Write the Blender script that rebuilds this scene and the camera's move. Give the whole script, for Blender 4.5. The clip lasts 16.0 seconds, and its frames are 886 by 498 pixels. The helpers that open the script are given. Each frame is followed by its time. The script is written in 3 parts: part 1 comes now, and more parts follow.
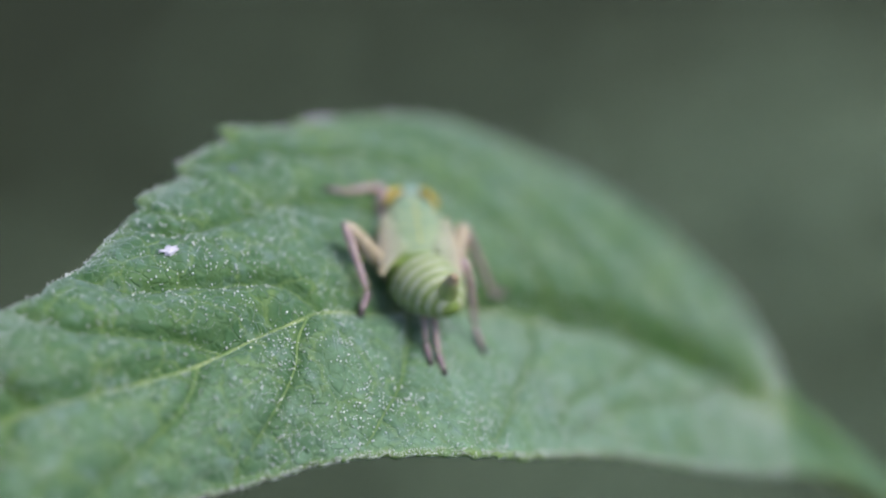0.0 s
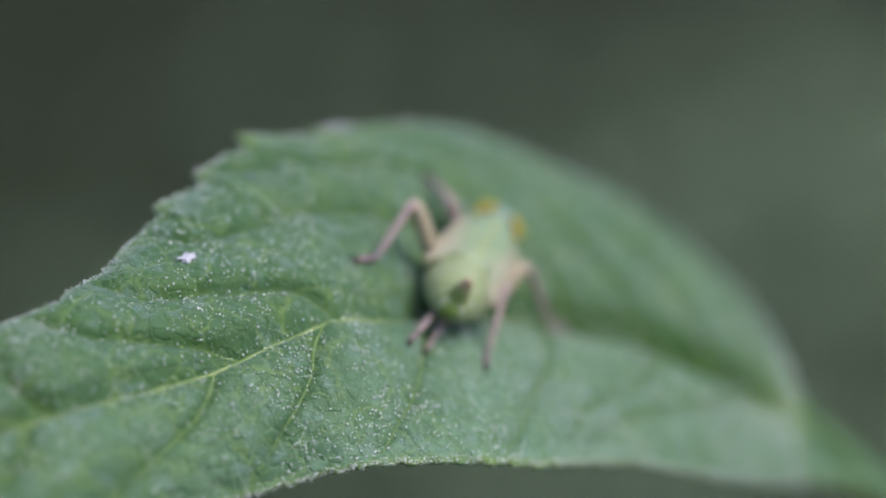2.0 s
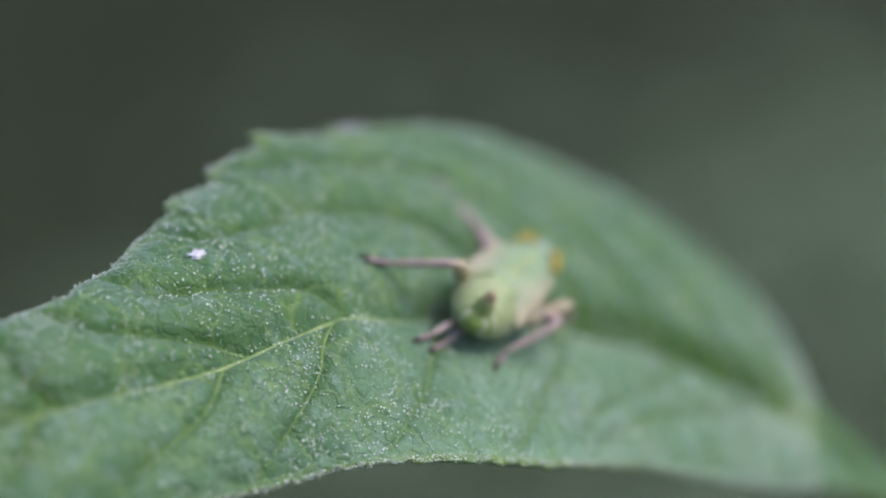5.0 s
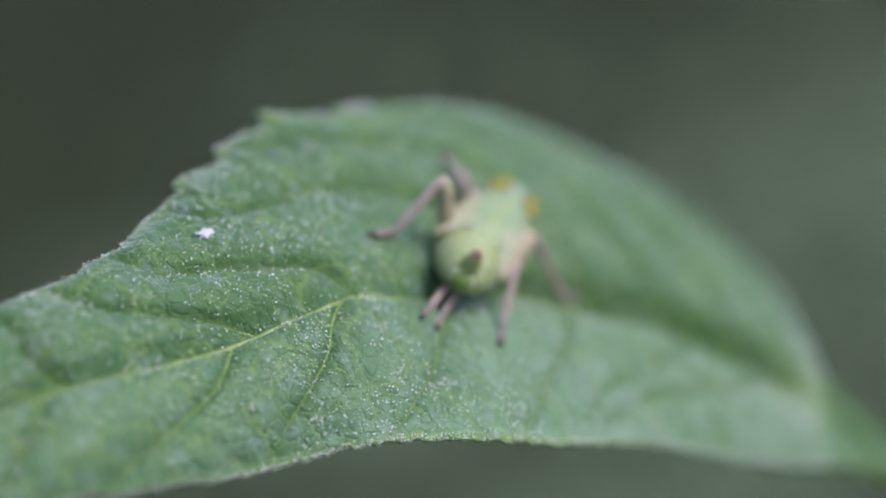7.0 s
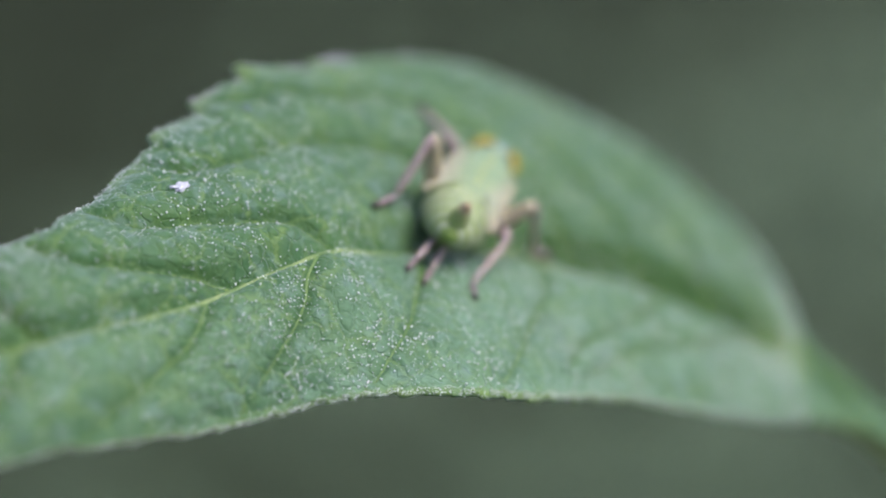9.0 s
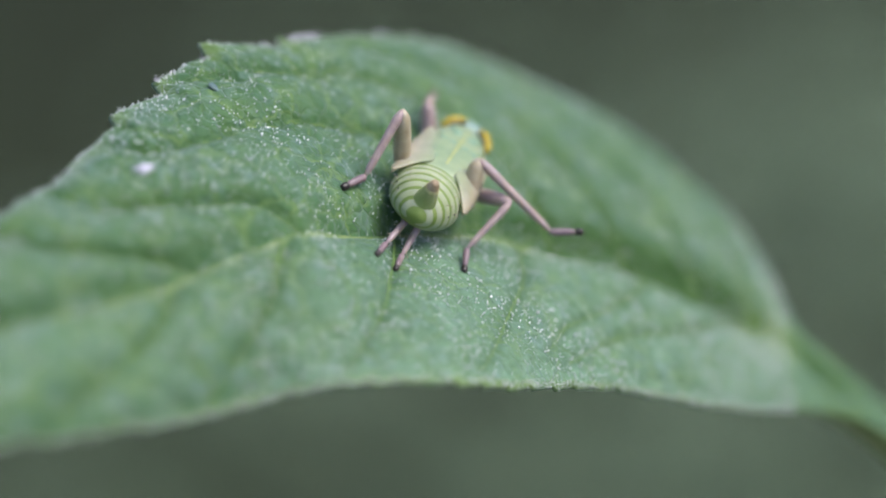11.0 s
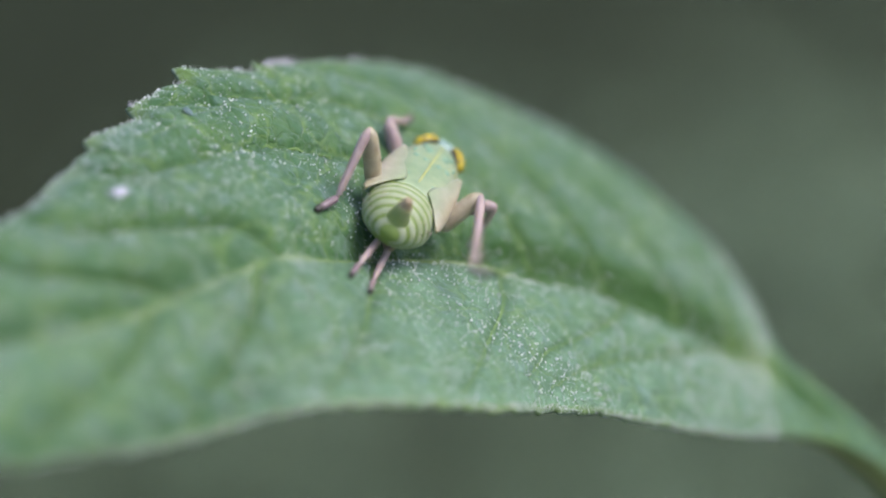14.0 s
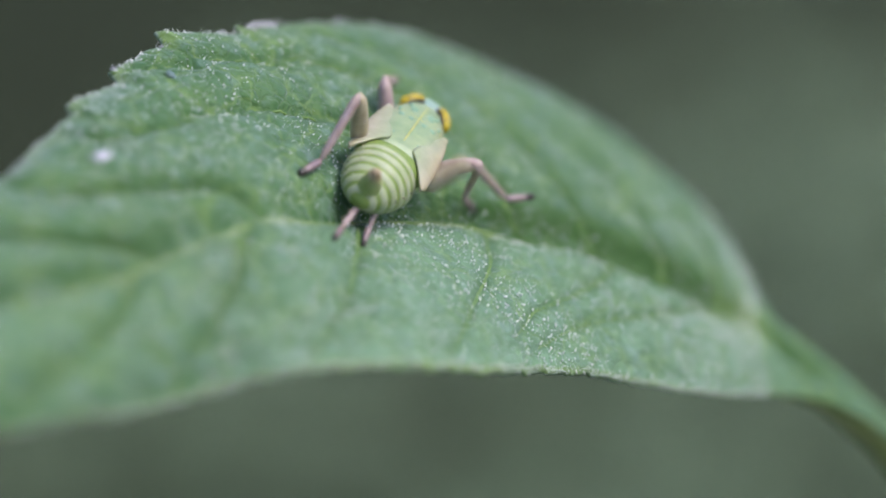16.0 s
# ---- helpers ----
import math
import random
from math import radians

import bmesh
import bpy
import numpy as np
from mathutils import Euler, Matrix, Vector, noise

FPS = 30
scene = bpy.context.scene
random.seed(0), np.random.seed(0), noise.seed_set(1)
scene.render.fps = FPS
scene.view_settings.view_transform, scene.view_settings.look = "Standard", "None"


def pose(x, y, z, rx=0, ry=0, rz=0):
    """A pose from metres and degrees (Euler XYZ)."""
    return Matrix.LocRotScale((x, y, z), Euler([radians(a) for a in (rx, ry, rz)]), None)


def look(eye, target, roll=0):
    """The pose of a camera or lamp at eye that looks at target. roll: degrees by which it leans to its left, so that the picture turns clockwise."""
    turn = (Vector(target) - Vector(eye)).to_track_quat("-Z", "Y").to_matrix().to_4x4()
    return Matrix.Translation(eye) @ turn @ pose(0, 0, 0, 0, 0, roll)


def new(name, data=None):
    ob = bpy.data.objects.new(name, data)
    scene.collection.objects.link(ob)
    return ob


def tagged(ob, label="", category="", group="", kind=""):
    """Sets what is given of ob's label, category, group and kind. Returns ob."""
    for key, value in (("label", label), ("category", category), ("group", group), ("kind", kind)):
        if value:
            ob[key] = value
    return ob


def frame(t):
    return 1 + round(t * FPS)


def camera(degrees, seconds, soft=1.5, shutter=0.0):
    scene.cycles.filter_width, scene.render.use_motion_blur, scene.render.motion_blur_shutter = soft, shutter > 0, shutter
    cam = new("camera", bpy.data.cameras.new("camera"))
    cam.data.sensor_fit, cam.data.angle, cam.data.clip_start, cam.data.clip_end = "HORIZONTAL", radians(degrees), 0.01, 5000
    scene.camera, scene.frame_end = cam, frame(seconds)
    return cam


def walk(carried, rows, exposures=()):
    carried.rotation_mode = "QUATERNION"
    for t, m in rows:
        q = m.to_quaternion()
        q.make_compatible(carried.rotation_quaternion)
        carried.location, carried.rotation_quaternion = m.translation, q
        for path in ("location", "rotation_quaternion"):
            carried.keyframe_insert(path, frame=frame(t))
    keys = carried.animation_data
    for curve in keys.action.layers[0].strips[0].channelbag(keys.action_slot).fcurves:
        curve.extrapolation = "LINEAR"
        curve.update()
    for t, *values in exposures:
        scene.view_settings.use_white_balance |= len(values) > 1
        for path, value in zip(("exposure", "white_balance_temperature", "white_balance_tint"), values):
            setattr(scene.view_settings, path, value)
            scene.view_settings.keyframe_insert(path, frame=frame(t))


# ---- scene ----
from mathutils import kdtree

# ---- camera ----
# t, place in millimetres, turn in degrees
PATH = (
    (0, -1.323, -79.541, 39.312, 64.601, -0.168, -0.515),
    (0.5, -1.041, -79.793, 39.471, 64.790, -0.107, -0.364),
    (1, -0.935, -79.858, 39.385, 64.587, -0.068, -0.373),
    (1.5, -1.050, -79.924, 39.023, 64.679, -0.086, -0.294),
    (2, -1.045, -79.839, 39.598, 64.645, -0.240, 0.018),
    (2.5, -0.631, -80.214, 39.536, 64.656, -0.133, 0.396),
    (3, -0.641, -80.482, 39.452, 64.620, -0.279, 0.393),
    (3.2, -0.641, -80.482, 39.452, 64.817, -0.279, 0.304),
    (5.3, -0.284, -80.169, 38.477, 65.378, -0.284, 0.794),
    (5.5, -0.284, -80.169, 38.477, 65.173, -0.284, 0.656),
    (6, -0.468, -79.892, 38.687, 64.830, -0.502, 0.658),
    (6.5, -0.355, -80.171, 38.455, 64.819, -0.185, 0.533),
    (7, -0.298, -80.197, 38.646, 64.970, -0.190, 0.873),
    (7.5, -0.220, -79.864, 38.587, 64.441, -0.385, 0.686),
    (8, -0.452, -79.954, 38.532, 64.479, -0.402, 0.510),
    (8.5, -0.189, -80.003, 38.458, 64.404, -0.230, 0.702),
    (9, -0.089, -79.898, 38.363, 64.328, -0.341, 0.693),
    (9.5, -0.342, -77.843, 37.325, 64.343, -0.723, 0.667),
    (10, -0.065, -77.169, 36.950, 64.465, -0.352, 0.502),
    (10.2, -0.065, -77.169, 36.950, 64.137, -0.352, 0.319),
    (12.3, 0.004, -77.029, 35.924, 64.920, 0.012, 0.212),
    (12.5, 0.004, -77.029, 35.924, 65.018, 0.012, -0.015),
    (13, -0.347, -77.225, 35.097, 65.633, 0.282, -0.439),
    (13.5, -0.182, -77.124, 35.135, 65.892, 0.479, -0.557),
    (14, -0.369, -76.835, 34.974, 65.637, 0.173, -0.550),
    (14.5, -0.002, -77.008, 34.895, 65.380, 0.435, -0.680),
    (15, -0.250, -77.012, 34.898, 65.474, 0.148, -0.719),
    (15.5, -0.026, -76.420, 34.876, 65.257, 0.423, -0.771),
    (16, 0.125, -76.687, 34.646, 65.182, 0.734, -0.681),
)
MM = 0.001
EXPOSURES = ((0, 0.58), (1, 0.53), (2, 0.42), (3, 0.44), (5.5, 0.56), (7, 0.61), (8, 0.66), (10, 0.70), (12.5, 0.71), (16, 0.72))
cam = camera(14.0, 16.0, soft=1.9, shutter=0.5)
cam.data.dof.use_dof = True
cam.data.dof.focus_distance = 0.0829
cam.data.dof.aperture_fstop = 26.5
walk(cam, [(t, pose(x * MM, y * MM, z * MM, rx, ry, rz)) for t, x, y, z, rx, ry, rz in PATH], EXPOSURES)

# ---- world and light: a bright overcast day ----
world = bpy.data.worlds.new("sky")
scene.world = world
world.use_nodes = True
wn = world.node_tree.nodes
sky = wn.new("ShaderNodeTexSky")
sky.sky_type = "NISHITA"
sky.sun_disc = False
sky.sun_elevation = radians(60)
sky.sun_rotation = radians(88)
sky.air_density, sky.dust_density = 1.0, 3.0
world.node_tree.links.new(sky.outputs[0], wn["Background"].inputs[0])
wn["Background"].inputs[1].default_value = 0.117

sun_data = bpy.data.lights.new("sun", "SUN")
sun_data.energy = 1.7
sun_data.angle = radians(32)
sun_data.color = (0.98, 0.985, 0.95)
sun = new("sun", sun_data)
sun.matrix_world = look((0.53, -0.10, 0.84), (0, 0, 0))


# ---- materials ----
def material(name, rough=0.5, spec=0.5):
    mat = bpy.data.materials.new(name)
    mat.use_nodes = True
    nt = mat.node_tree
    b = nt.nodes["Principled BSDF"]
    b.inputs["Roughness"].default_value = rough
    b.inputs["Specular IOR Level"].default_value = spec
    return mat, nt, b


def texco(nt, kind="Object"):
    return nt.nodes.new("ShaderNodeTexCoord").outputs[kind]


def noise_tex(nt, vec, scale, detail=4.0, rough=0.55):
    n = nt.nodes.new("ShaderNodeTexNoise")
    n.inputs["Scale"].default_value = scale
    n.inputs["Detail"].default_value = detail
    n.inputs["Roughness"].default_value = rough
    nt.links.new(vec, n.inputs["Vector"])
    return n.outputs["Fac"]


def ramp(nt, fac, stops):
    r = nt.nodes.new("ShaderNodeValToRGB")
    while len(r.color_ramp.elements) < len(stops):
        r.color_ramp.elements.new(0.5)
    for e, (p, c) in zip(r.color_ramp.elements, stops):
        e.position = p
        e.color = (*c, 1)
    nt.links.new(fac, r.inputs[0])
    return r.outputs[0]


def mix(nt, fac, a, b, blend="MIX"):
    m = nt.nodes.new("ShaderNodeMix")
    m.data_type = "RGBA"
    m.blend_type = blend
    for sock, val in ((m.inputs[0], fac), (m.inputs[6], a), (m.inputs[7], b)):
        if isinstance(val, (int, float)):
            sock.default_value = val
        elif isinstance(val, tuple):
            sock.default_value = (*val, 1)
        else:
            nt.links.new(val, sock)
    return m.outputs[2]


def bump(nt, b, height, strength, distance):
    n = nt.nodes.new("ShaderNodeBump")
    n.inputs["Strength"].default_value = strength
    n.inputs["Distance"].default_value = distance
    nt.links.new(height, n.inputs["Height"])
    nt.links.new(n.outputs[0], b.inputs["Normal"])


def skin(name, dark, light, scale, rough=0.4, sss=0.0, relief=0.01, spec=0.5):
    """A soft living surface: two colours in grain, fine relief, a little light passing under the skin."""
    mat, nt, b = material(name, rough, spec)
    co = texco(nt)
    f = noise_tex(nt, co, scale)
    nt.links.new(ramp(nt, f, [(0.35, dark), (0.65, light)]), b.inputs["Base Color"])
    bump(nt, b, noise_tex(nt, co, scale * 5, 3), 0.5, relief * MM)
    if sss:
        b.inputs["Subsurface Weight"].default_value = sss
        b.inputs["Subsurface Radius"].default_value = (0.3 * MM, 0.3 * MM, 0.12 * MM)
        b.inputs["Subsurface Scale"].default_value = 1.0
    return mat


def leaf_material(name, dark, light, vein, blue=0.5):
    mat, nt, b = material(name, 0.55, 0.30)
    co = texco(nt)
    coarse = noise_tex(nt, co, 420, 3)
    fine = noise_tex(nt, co, 2600, 4)
    col = ramp(nt, coarse, [(0.3, dark), (0.7, light)])
    col = mix(nt, 0.4, col, ramp(nt, fine, [(0.35, dark), (0.65, light)]))
    col = mix(nt, 0.3, col, ramp(nt, noise_tex(nt, co, 7500, 2), [(0.40, dark), (0.62, light)]))
    # drifts of yellower green
    drift = ramp(nt, noise_tex(nt, co, 900, 3), [(0.48, (0, 0, 0)), (0.68, (0.5, 0.5, 0.5))])
    col = mix(nt, drift, col, (0.090, 0.190, 0.030))
    # nets of small veins over wavering places
    wob = nt.nodes.new("ShaderNodeVectorMath")
    wob.operation = "MULTIPLY_ADD"
    nz = nt.nodes.new("ShaderNodeTexNoise")
    nz.inputs["Scale"].default_value = 2500
    nt.links.new(co, nz.inputs["Vector"])
    nt.links.new(nz.outputs["Color"], wob.inputs[0])
    wob.inputs[1].default_value = (0.0005, 0.0005, 0.0005)
    nt.links.new(co, wob.inputs[2])

    def net_of(scale, width):
        vor = nt.nodes.new("ShaderNodeTexVoronoi")
        vor.feature = "DISTANCE_TO_EDGE"
        vor.inputs["Scale"].default_value = scale
        nt.links.new(wob.outputs[0], vor.inputs["Vector"])
        return ramp(nt, vor.outputs["Distance"], [(0.0, (0, 0, 0)), (width, (1, 1, 1))])

    # the finest net is pale, the wider one sunken and a little darker, with pale threads in it
    net, sunk, thread = net_of(2700, 0.16), net_of(820, 0.16), net_of(820, 0.045)
    col = mix(nt, net, mix(nt, 0.20, col, vein), col)
    col = mix(nt, sunk, mix(nt, 0.12, col, (0.040, 0.120, 0.016)), col)
    col = mix(nt, thread, mix(nt, 0.70, col, vein), col)
    # a coat of fine pale down, thick on the pillows and worn thin along the veins
    dn = nt.nodes.new("ShaderNodeAttribute")
    dn.attribute_name = "down"
    patch = ramp(nt, noise_tex(nt, co, 1500, 4, 0.62), [(0.36, (0.36, 0.36, 0.36)), (0.66, (0.72, 0.72, 0.72))])
    spots = ramp(nt, noise_tex(nt, co, 5200, 3), [(0.46, (0.1, 0.1, 0.1)), (0.64, (1, 1, 1))])
    patch = mix(nt, 0.30, patch, spots)
    coat = nt.nodes.new("ShaderNodeMath")
    coat.operation = "MULTIPLY"
    worn = mix(nt, sunk, mix(nt, 0.35, dn.outputs["Fac"], (0, 0, 0)), dn.outputs["Fac"])
    nt.links.new(worn, coat.inputs[0])
    nt.links.new(patch, coat.inputs[1])
    col = mix(nt, coat.outputs[0], col, (0.255, 0.416, 0.284))
    # small tufts of thicker bluish bloom
    bloom = ramp(nt, noise_tex(nt, co, 2100, 2), [(0.54, (0, 0, 0)), (0.72, (0.40, 0.40, 0.40))])
    col = mix(nt, bloom, col, (0.24, 0.35, 0.34))
    # furrows of the side veins and fold, their shade painted in, and yellow-green rim
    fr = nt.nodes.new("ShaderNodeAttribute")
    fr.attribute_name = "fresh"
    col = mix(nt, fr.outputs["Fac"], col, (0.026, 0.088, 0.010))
    at = nt.nodes.new("ShaderNodeAttribute")
    at.attribute_name = "vein"
    col = mix(nt, at.outputs["Fac"], col, vein)
    nt.links.new(col, b.inputs["Base Color"])
    # pillowed cells and grain
    h = mix(nt, 0.3, mix(nt, 0.5, net, sunk), fine)
    bump(nt, b, h, 0.8, 0.10 * MM)
    # the down gives a soft sheen, which the bare furrows lack
    bare = nt.nodes.new("ShaderNodeMath")
    bare.operation = "MULTIPLY_ADD"
    nt.links.new(fr.outputs["Fac"], bare.inputs[0])
    bare.inputs[1].default_value, bare.inputs[2].default_value = -blue, blue
    bare.use_clamp = True
    nt.links.new(bare.outputs[0], b.inputs["Sheen Weight"])
    b.inputs["Sheen Roughness"].default_value = 0.5
    b.inputs["Sheen Tint"].default_value = (0.8, 0.92, 1.0, 1)
    tr = nt.nodes.new("ShaderNodeBsdfTranslucent")
    nt.links.new(mix(nt, 0.5, col, (0.25, 0.42, 0.05)), tr.inputs["Color"])
    ms = nt.nodes.new("ShaderNodeMixShader")
    ms.inputs[0].default_value = 0.22
    out = nt.nodes["Material Output"]
    nt.links.new(b.outputs[0], ms.inputs[1])
    nt.links.new(tr.outputs[0], ms.inputs[2])
    nt.links.new(ms.outputs[0], out.inputs["Surface"])
    return mat


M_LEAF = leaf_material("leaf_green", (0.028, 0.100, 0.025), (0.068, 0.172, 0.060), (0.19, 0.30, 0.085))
M_STALK = skin("stalk_olive", (0.26, 0.29, 0.085), (0.34, 0.36, 0.135), 700, 0.5, 0.1)
M_MIDRIB = skin("midrib_pale_green", (0.12, 0.21, 0.055), (0.26, 0.33, 0.13), 2600, 0.5, 0.1, 0.03)
M_SIDEVEIN = skin("side_vein_green", (0.11, 0.205, 0.050), (0.19, 0.29, 0.090), 2600, 0.5, 0.1, 0.03)
M_STEM = skin("stem_pink_brown", (0.21, 0.17, 0.13), (0.33, 0.27, 0.24), 900, 0.5, 0.1)
# near-white base colour stands in for the glints on clear hairs
M_HAIR = skin("leaf_hair_glint_white", (0.92, 0.95, 0.95), (0.98, 0.99, 0.99), 3000, 0.12, 0.0, 0.01, 0.9)
M_FLAKE = skin("flake_white", (0.46, 0.45, 0.55), (0.62, 0.60, 0.69), 4000, 0.6)
M_FLUFF = skin("fluff_white", (0.36, 0.36, 0.40), (0.53, 0.52, 0.57), 4000, 0.8)
M_GREY = skin("speck_grey", (0.085, 0.14, 0.145), (0.15, 0.22, 0.22), 4000, 0.5)
def graded(name, axis, stops, scale, rough=0.35, sss=0.25):
    """Living skin whose colour changes along one axis of the body: millimetres from the middle, dark and light colour."""
    mat, nt, b = material(name, rough, 0.5)
    co = texco(nt)
    sep = nt.nodes.new("ShaderNodeSeparateXYZ")
    nt.links.new(co, sep.inputs[0])
    ab = nt.nodes.new("ShaderNodeMath")
    ab.operation = "ABSOLUTE"
    nt.links.new(sep.outputs[axis], ab.inputs[0])
    wav = nt.nodes.new("ShaderNodeMath")
    wav.operation = "MULTIPLY_ADD"
    nt.links.new(noise_tex(nt, co, scale * 0.6, 2), wav.inputs[0])
    wav.inputs[1].default_value = 0.0003
    nt.links.new(ab.outputs[0], wav.inputs[2])
    k = nt.nodes.new("ShaderNodeMath")
    k.operation = "MULTIPLY_ADD"
    nt.links.new(wav.outputs[0], k.inputs[0])
    k.inputs[1].default_value = 1000.0
    k.inputs[2].default_value = -0.15
    dark = ramp(nt, k.outputs[0], [(p, d) for p, d, l in stops])
    light = ramp(nt, k.outputs[0], [(p, l) for p, d, l in stops])
    grain = ramp(nt, noise_tex(nt, co, scale), [(0.35, (0, 0, 0)), (0.65, (1, 1, 1))])
    nt.links.new(mix(nt, grain, dark, light), b.inputs["Base Color"])
    bump(nt, b, noise_tex(nt, co, scale * 5, 3), 0.5, 0.01 * MM)
    b.inputs["Subsurface Weight"].default_value = sss
    b.inputs["Subsurface Radius"].default_value = (0.3 * MM, 0.3 * MM, 0.12 * MM)
    b.inputs["Subsurface Scale"].default_value = 1.0
    return mat


M_THORAX = graded("back_green_to_cream", "X", [(0.35, (0.21, 0.30, 0.175), (0.30, 0.365, 0.215)), (0.75, (0.27, 0.30, 0.19), (0.35, 0.35, 0.24))], 1900)
M_PAD = graded("wing_pad_cream", "X", [(0.40, (0.24, 0.30, 0.18), (0.32, 0.355, 0.23)), (0.75, (0.31, 0.305, 0.21), (0.40, 0.375, 0.285)), (0.98, (0.37, 0.305, 0.21), (0.45, 0.385, 0.285))], 1900)
M_TUBE = graded("tail_tube_green_to_brown", "Z", [(0.30, (0.24, 0.32, 0.09), (0.32, 0.39, 0.15)), (0.60, (0.28, 0.32, 0.13), (0.36, 0.38, 0.19)), (0.85, (0.30, 0.24, 0.14), (0.38, 0.31, 0.20))], 3000)
M_BAND = skin("abdomen_pale_green", (0.325, 0.37, 0.22), (0.405, 0.435, 0.30), 2500, 0.5, 0.25)
M_STRIPE = skin("abdomen_leaf_green", (0.155, 0.238, 0.045), (0.230, 0.305, 0.085), 2500, 0.45, 0.25)
M_TIP = skin("tail_tip_brown", (0.29, 0.20, 0.12), (0.40, 0.31, 0.21), 5000, 0.45)
M_CROWN = skin("crown_blue_green", (0.20, 0.32, 0.29), (0.32, 0.42, 0.40), 2500, 0.3, 0.2)
M_EYE = skin("eye_ochre", (0.41, 0.295, 0.012), (0.54, 0.41, 0.04), 5000, 0.25, 0.1)
M_BLACK = skin("dark_brown", (0.010, 0.008, 0.008), (0.04, 0.028, 0.028), 6000, 0.35)
M_LINE = skin("yellow_line", (0.36, 0.38, 0.12), (0.45, 0.45, 0.18), 4000, 0.4)
M_BLOTCH = skin("blue_green_blotch", (0.16, 0.29, 0.195), (0.23, 0.355, 0.25), 4000, 0.4)
M_FEMUR = skin("femur_cream", (0.37, 0.295, 0.205), (0.48, 0.41, 0.31), 3000, 0.35, 0.3)
M_TIBIA = skin("tibia_pink_brown", (0.35, 0.245, 0.255), (0.475, 0.36, 0.365), 3000, 0.4, 0.3)
M_TARSUS = skin("tarsus_purple_brown", (0.20, 0.135, 0.16), (0.33, 0.24, 0.26), 3000, 0.35, 0.1)


def ground_material():
    mat, nt, b = material("ground_moss_and_soil", 0.9, 0.2)
    co = texco(nt)
    f = noise_tex(nt, co, 5, 4)
    g = noise_tex(nt, co, 60, 4)
    col = ramp(nt, f, [(0.35, (0.009, 0.013, 0.006)), (0.6, (0.022, 0.030, 0.014))])
    col = mix(nt, 0.4, col, ramp(nt, g, [(0.3, (0.010, 0.014, 0.006)), (0.7, (0.033, 0.043, 0.020))]))
    nt.links.new(col, b.inputs["Base Color"])
    bump(nt, b, g, 0.6, 0.01)
    return mat


M_GROUND = ground_material()
M_BACKLEAF = skin("low_plant_leaf", (0.126, 0.182, 0.108), (0.173, 0.240, 0.144), 60, 0.5)


# ---- mesh helpers ----
def part(name, bm, mat, parent=None, label="", smooth=True):
    me = bpy.data.meshes.new(name)
    bmesh.ops.recalc_face_normals(bm, faces=bm.faces)
    for fc in bm.faces:
        fc.smooth = smooth
    bm.to_mesh(me)
    bm.free()
    me.materials.append(mat)
    ob = new(name, me)
    if parent:
        ob.parent = parent
    if label:
        ob["label"] = label
    return ob


def loft(rings, closed=True, bm=None, cap=True):
    """A skin over rings of equally many points; a ring of one point closes the end."""
    bm = bm or bmesh.new()
    rows = [[bm.verts.new(p) for p in ring] for ring in rings]
    for a, b in zip(rows, rows[1:]):
        n = max(len(a), len(b))
        for i in range(n if closed else n - 1):
            j = (i + 1) % n
            q = [a[i % len(a)], a[j % len(a)], b[j % len(b)], b[i % len(b)]]
            q = [v for k, v in enumerate(q) if v not in q[:k]]
            if len(q) > 2:
                bm.faces.new(q)
    if cap and closed:
        for r in (rows[0], rows[-1]):
            if len(r) > 2:
                bm.faces.new(r)
    return bm


def ring_xz(y, hw, zc, hh, n=28, power=2.0, drop=1.0):
    """A rounded cross-section across y; the lower half is drop times as deep."""
    pts = []
    for i in range(n):
        a = 2 * math.pi * i / n
        c, s = math.cos(a), math.sin(a)
        x = hw * math.copysign(abs(c) ** (2 / power), c)
        z = hh * math.copysign(abs(s) ** (2 / power), s)
        pts.append(Vector((x, y, zc + (z if z > 0 else z * drop))) * MM)
    return pts


def ellipsoid(c, r, nu=20, nv=12, turn=None):
    rings = []
    for j in range(nv + 1):
        th = math.pi * j / nv
        k = max(math.sin(th), 0.0)
        if j in (0, nv):
            rings.append([Vector((0, r[1] * math.cos(th), 0))])
        else:
            rings.append([Vector((r[0] * k * math.cos(2 * math.pi * i / nu), r[1] * math.cos(th), r[2] * k * math.sin(2 * math.pi * i / nu))) for i in range(nu)])
    out = []
    for ring in rings:
        out.append([((turn @ p if turn else p) + Vector(c)) * MM for p in ring])
    return loft(out, cap=False)


def spline(pts, s):
    n = len(pts) - 1
    s = min(max(s, 0.0), n - 1e-6)
    i = int(s)
    t = s - i
    p1, p2 = Vector(pts[i]), Vector(pts[i + 1])
    p0 = Vector(pts[i - 1]) if i > 0 else p1 * 2 - p2
    p3 = Vector(pts[i + 2]) if i + 2 <= n else p2 * 2 - p1
    return 0.5 * (2 * p1 + (p2 - p0) * t + (2 * p0 - 5 * p1 + 4 * p2 - p3) * t * t + (3 * p1 - p0 - 3 * p2 + p3) * t ** 3)


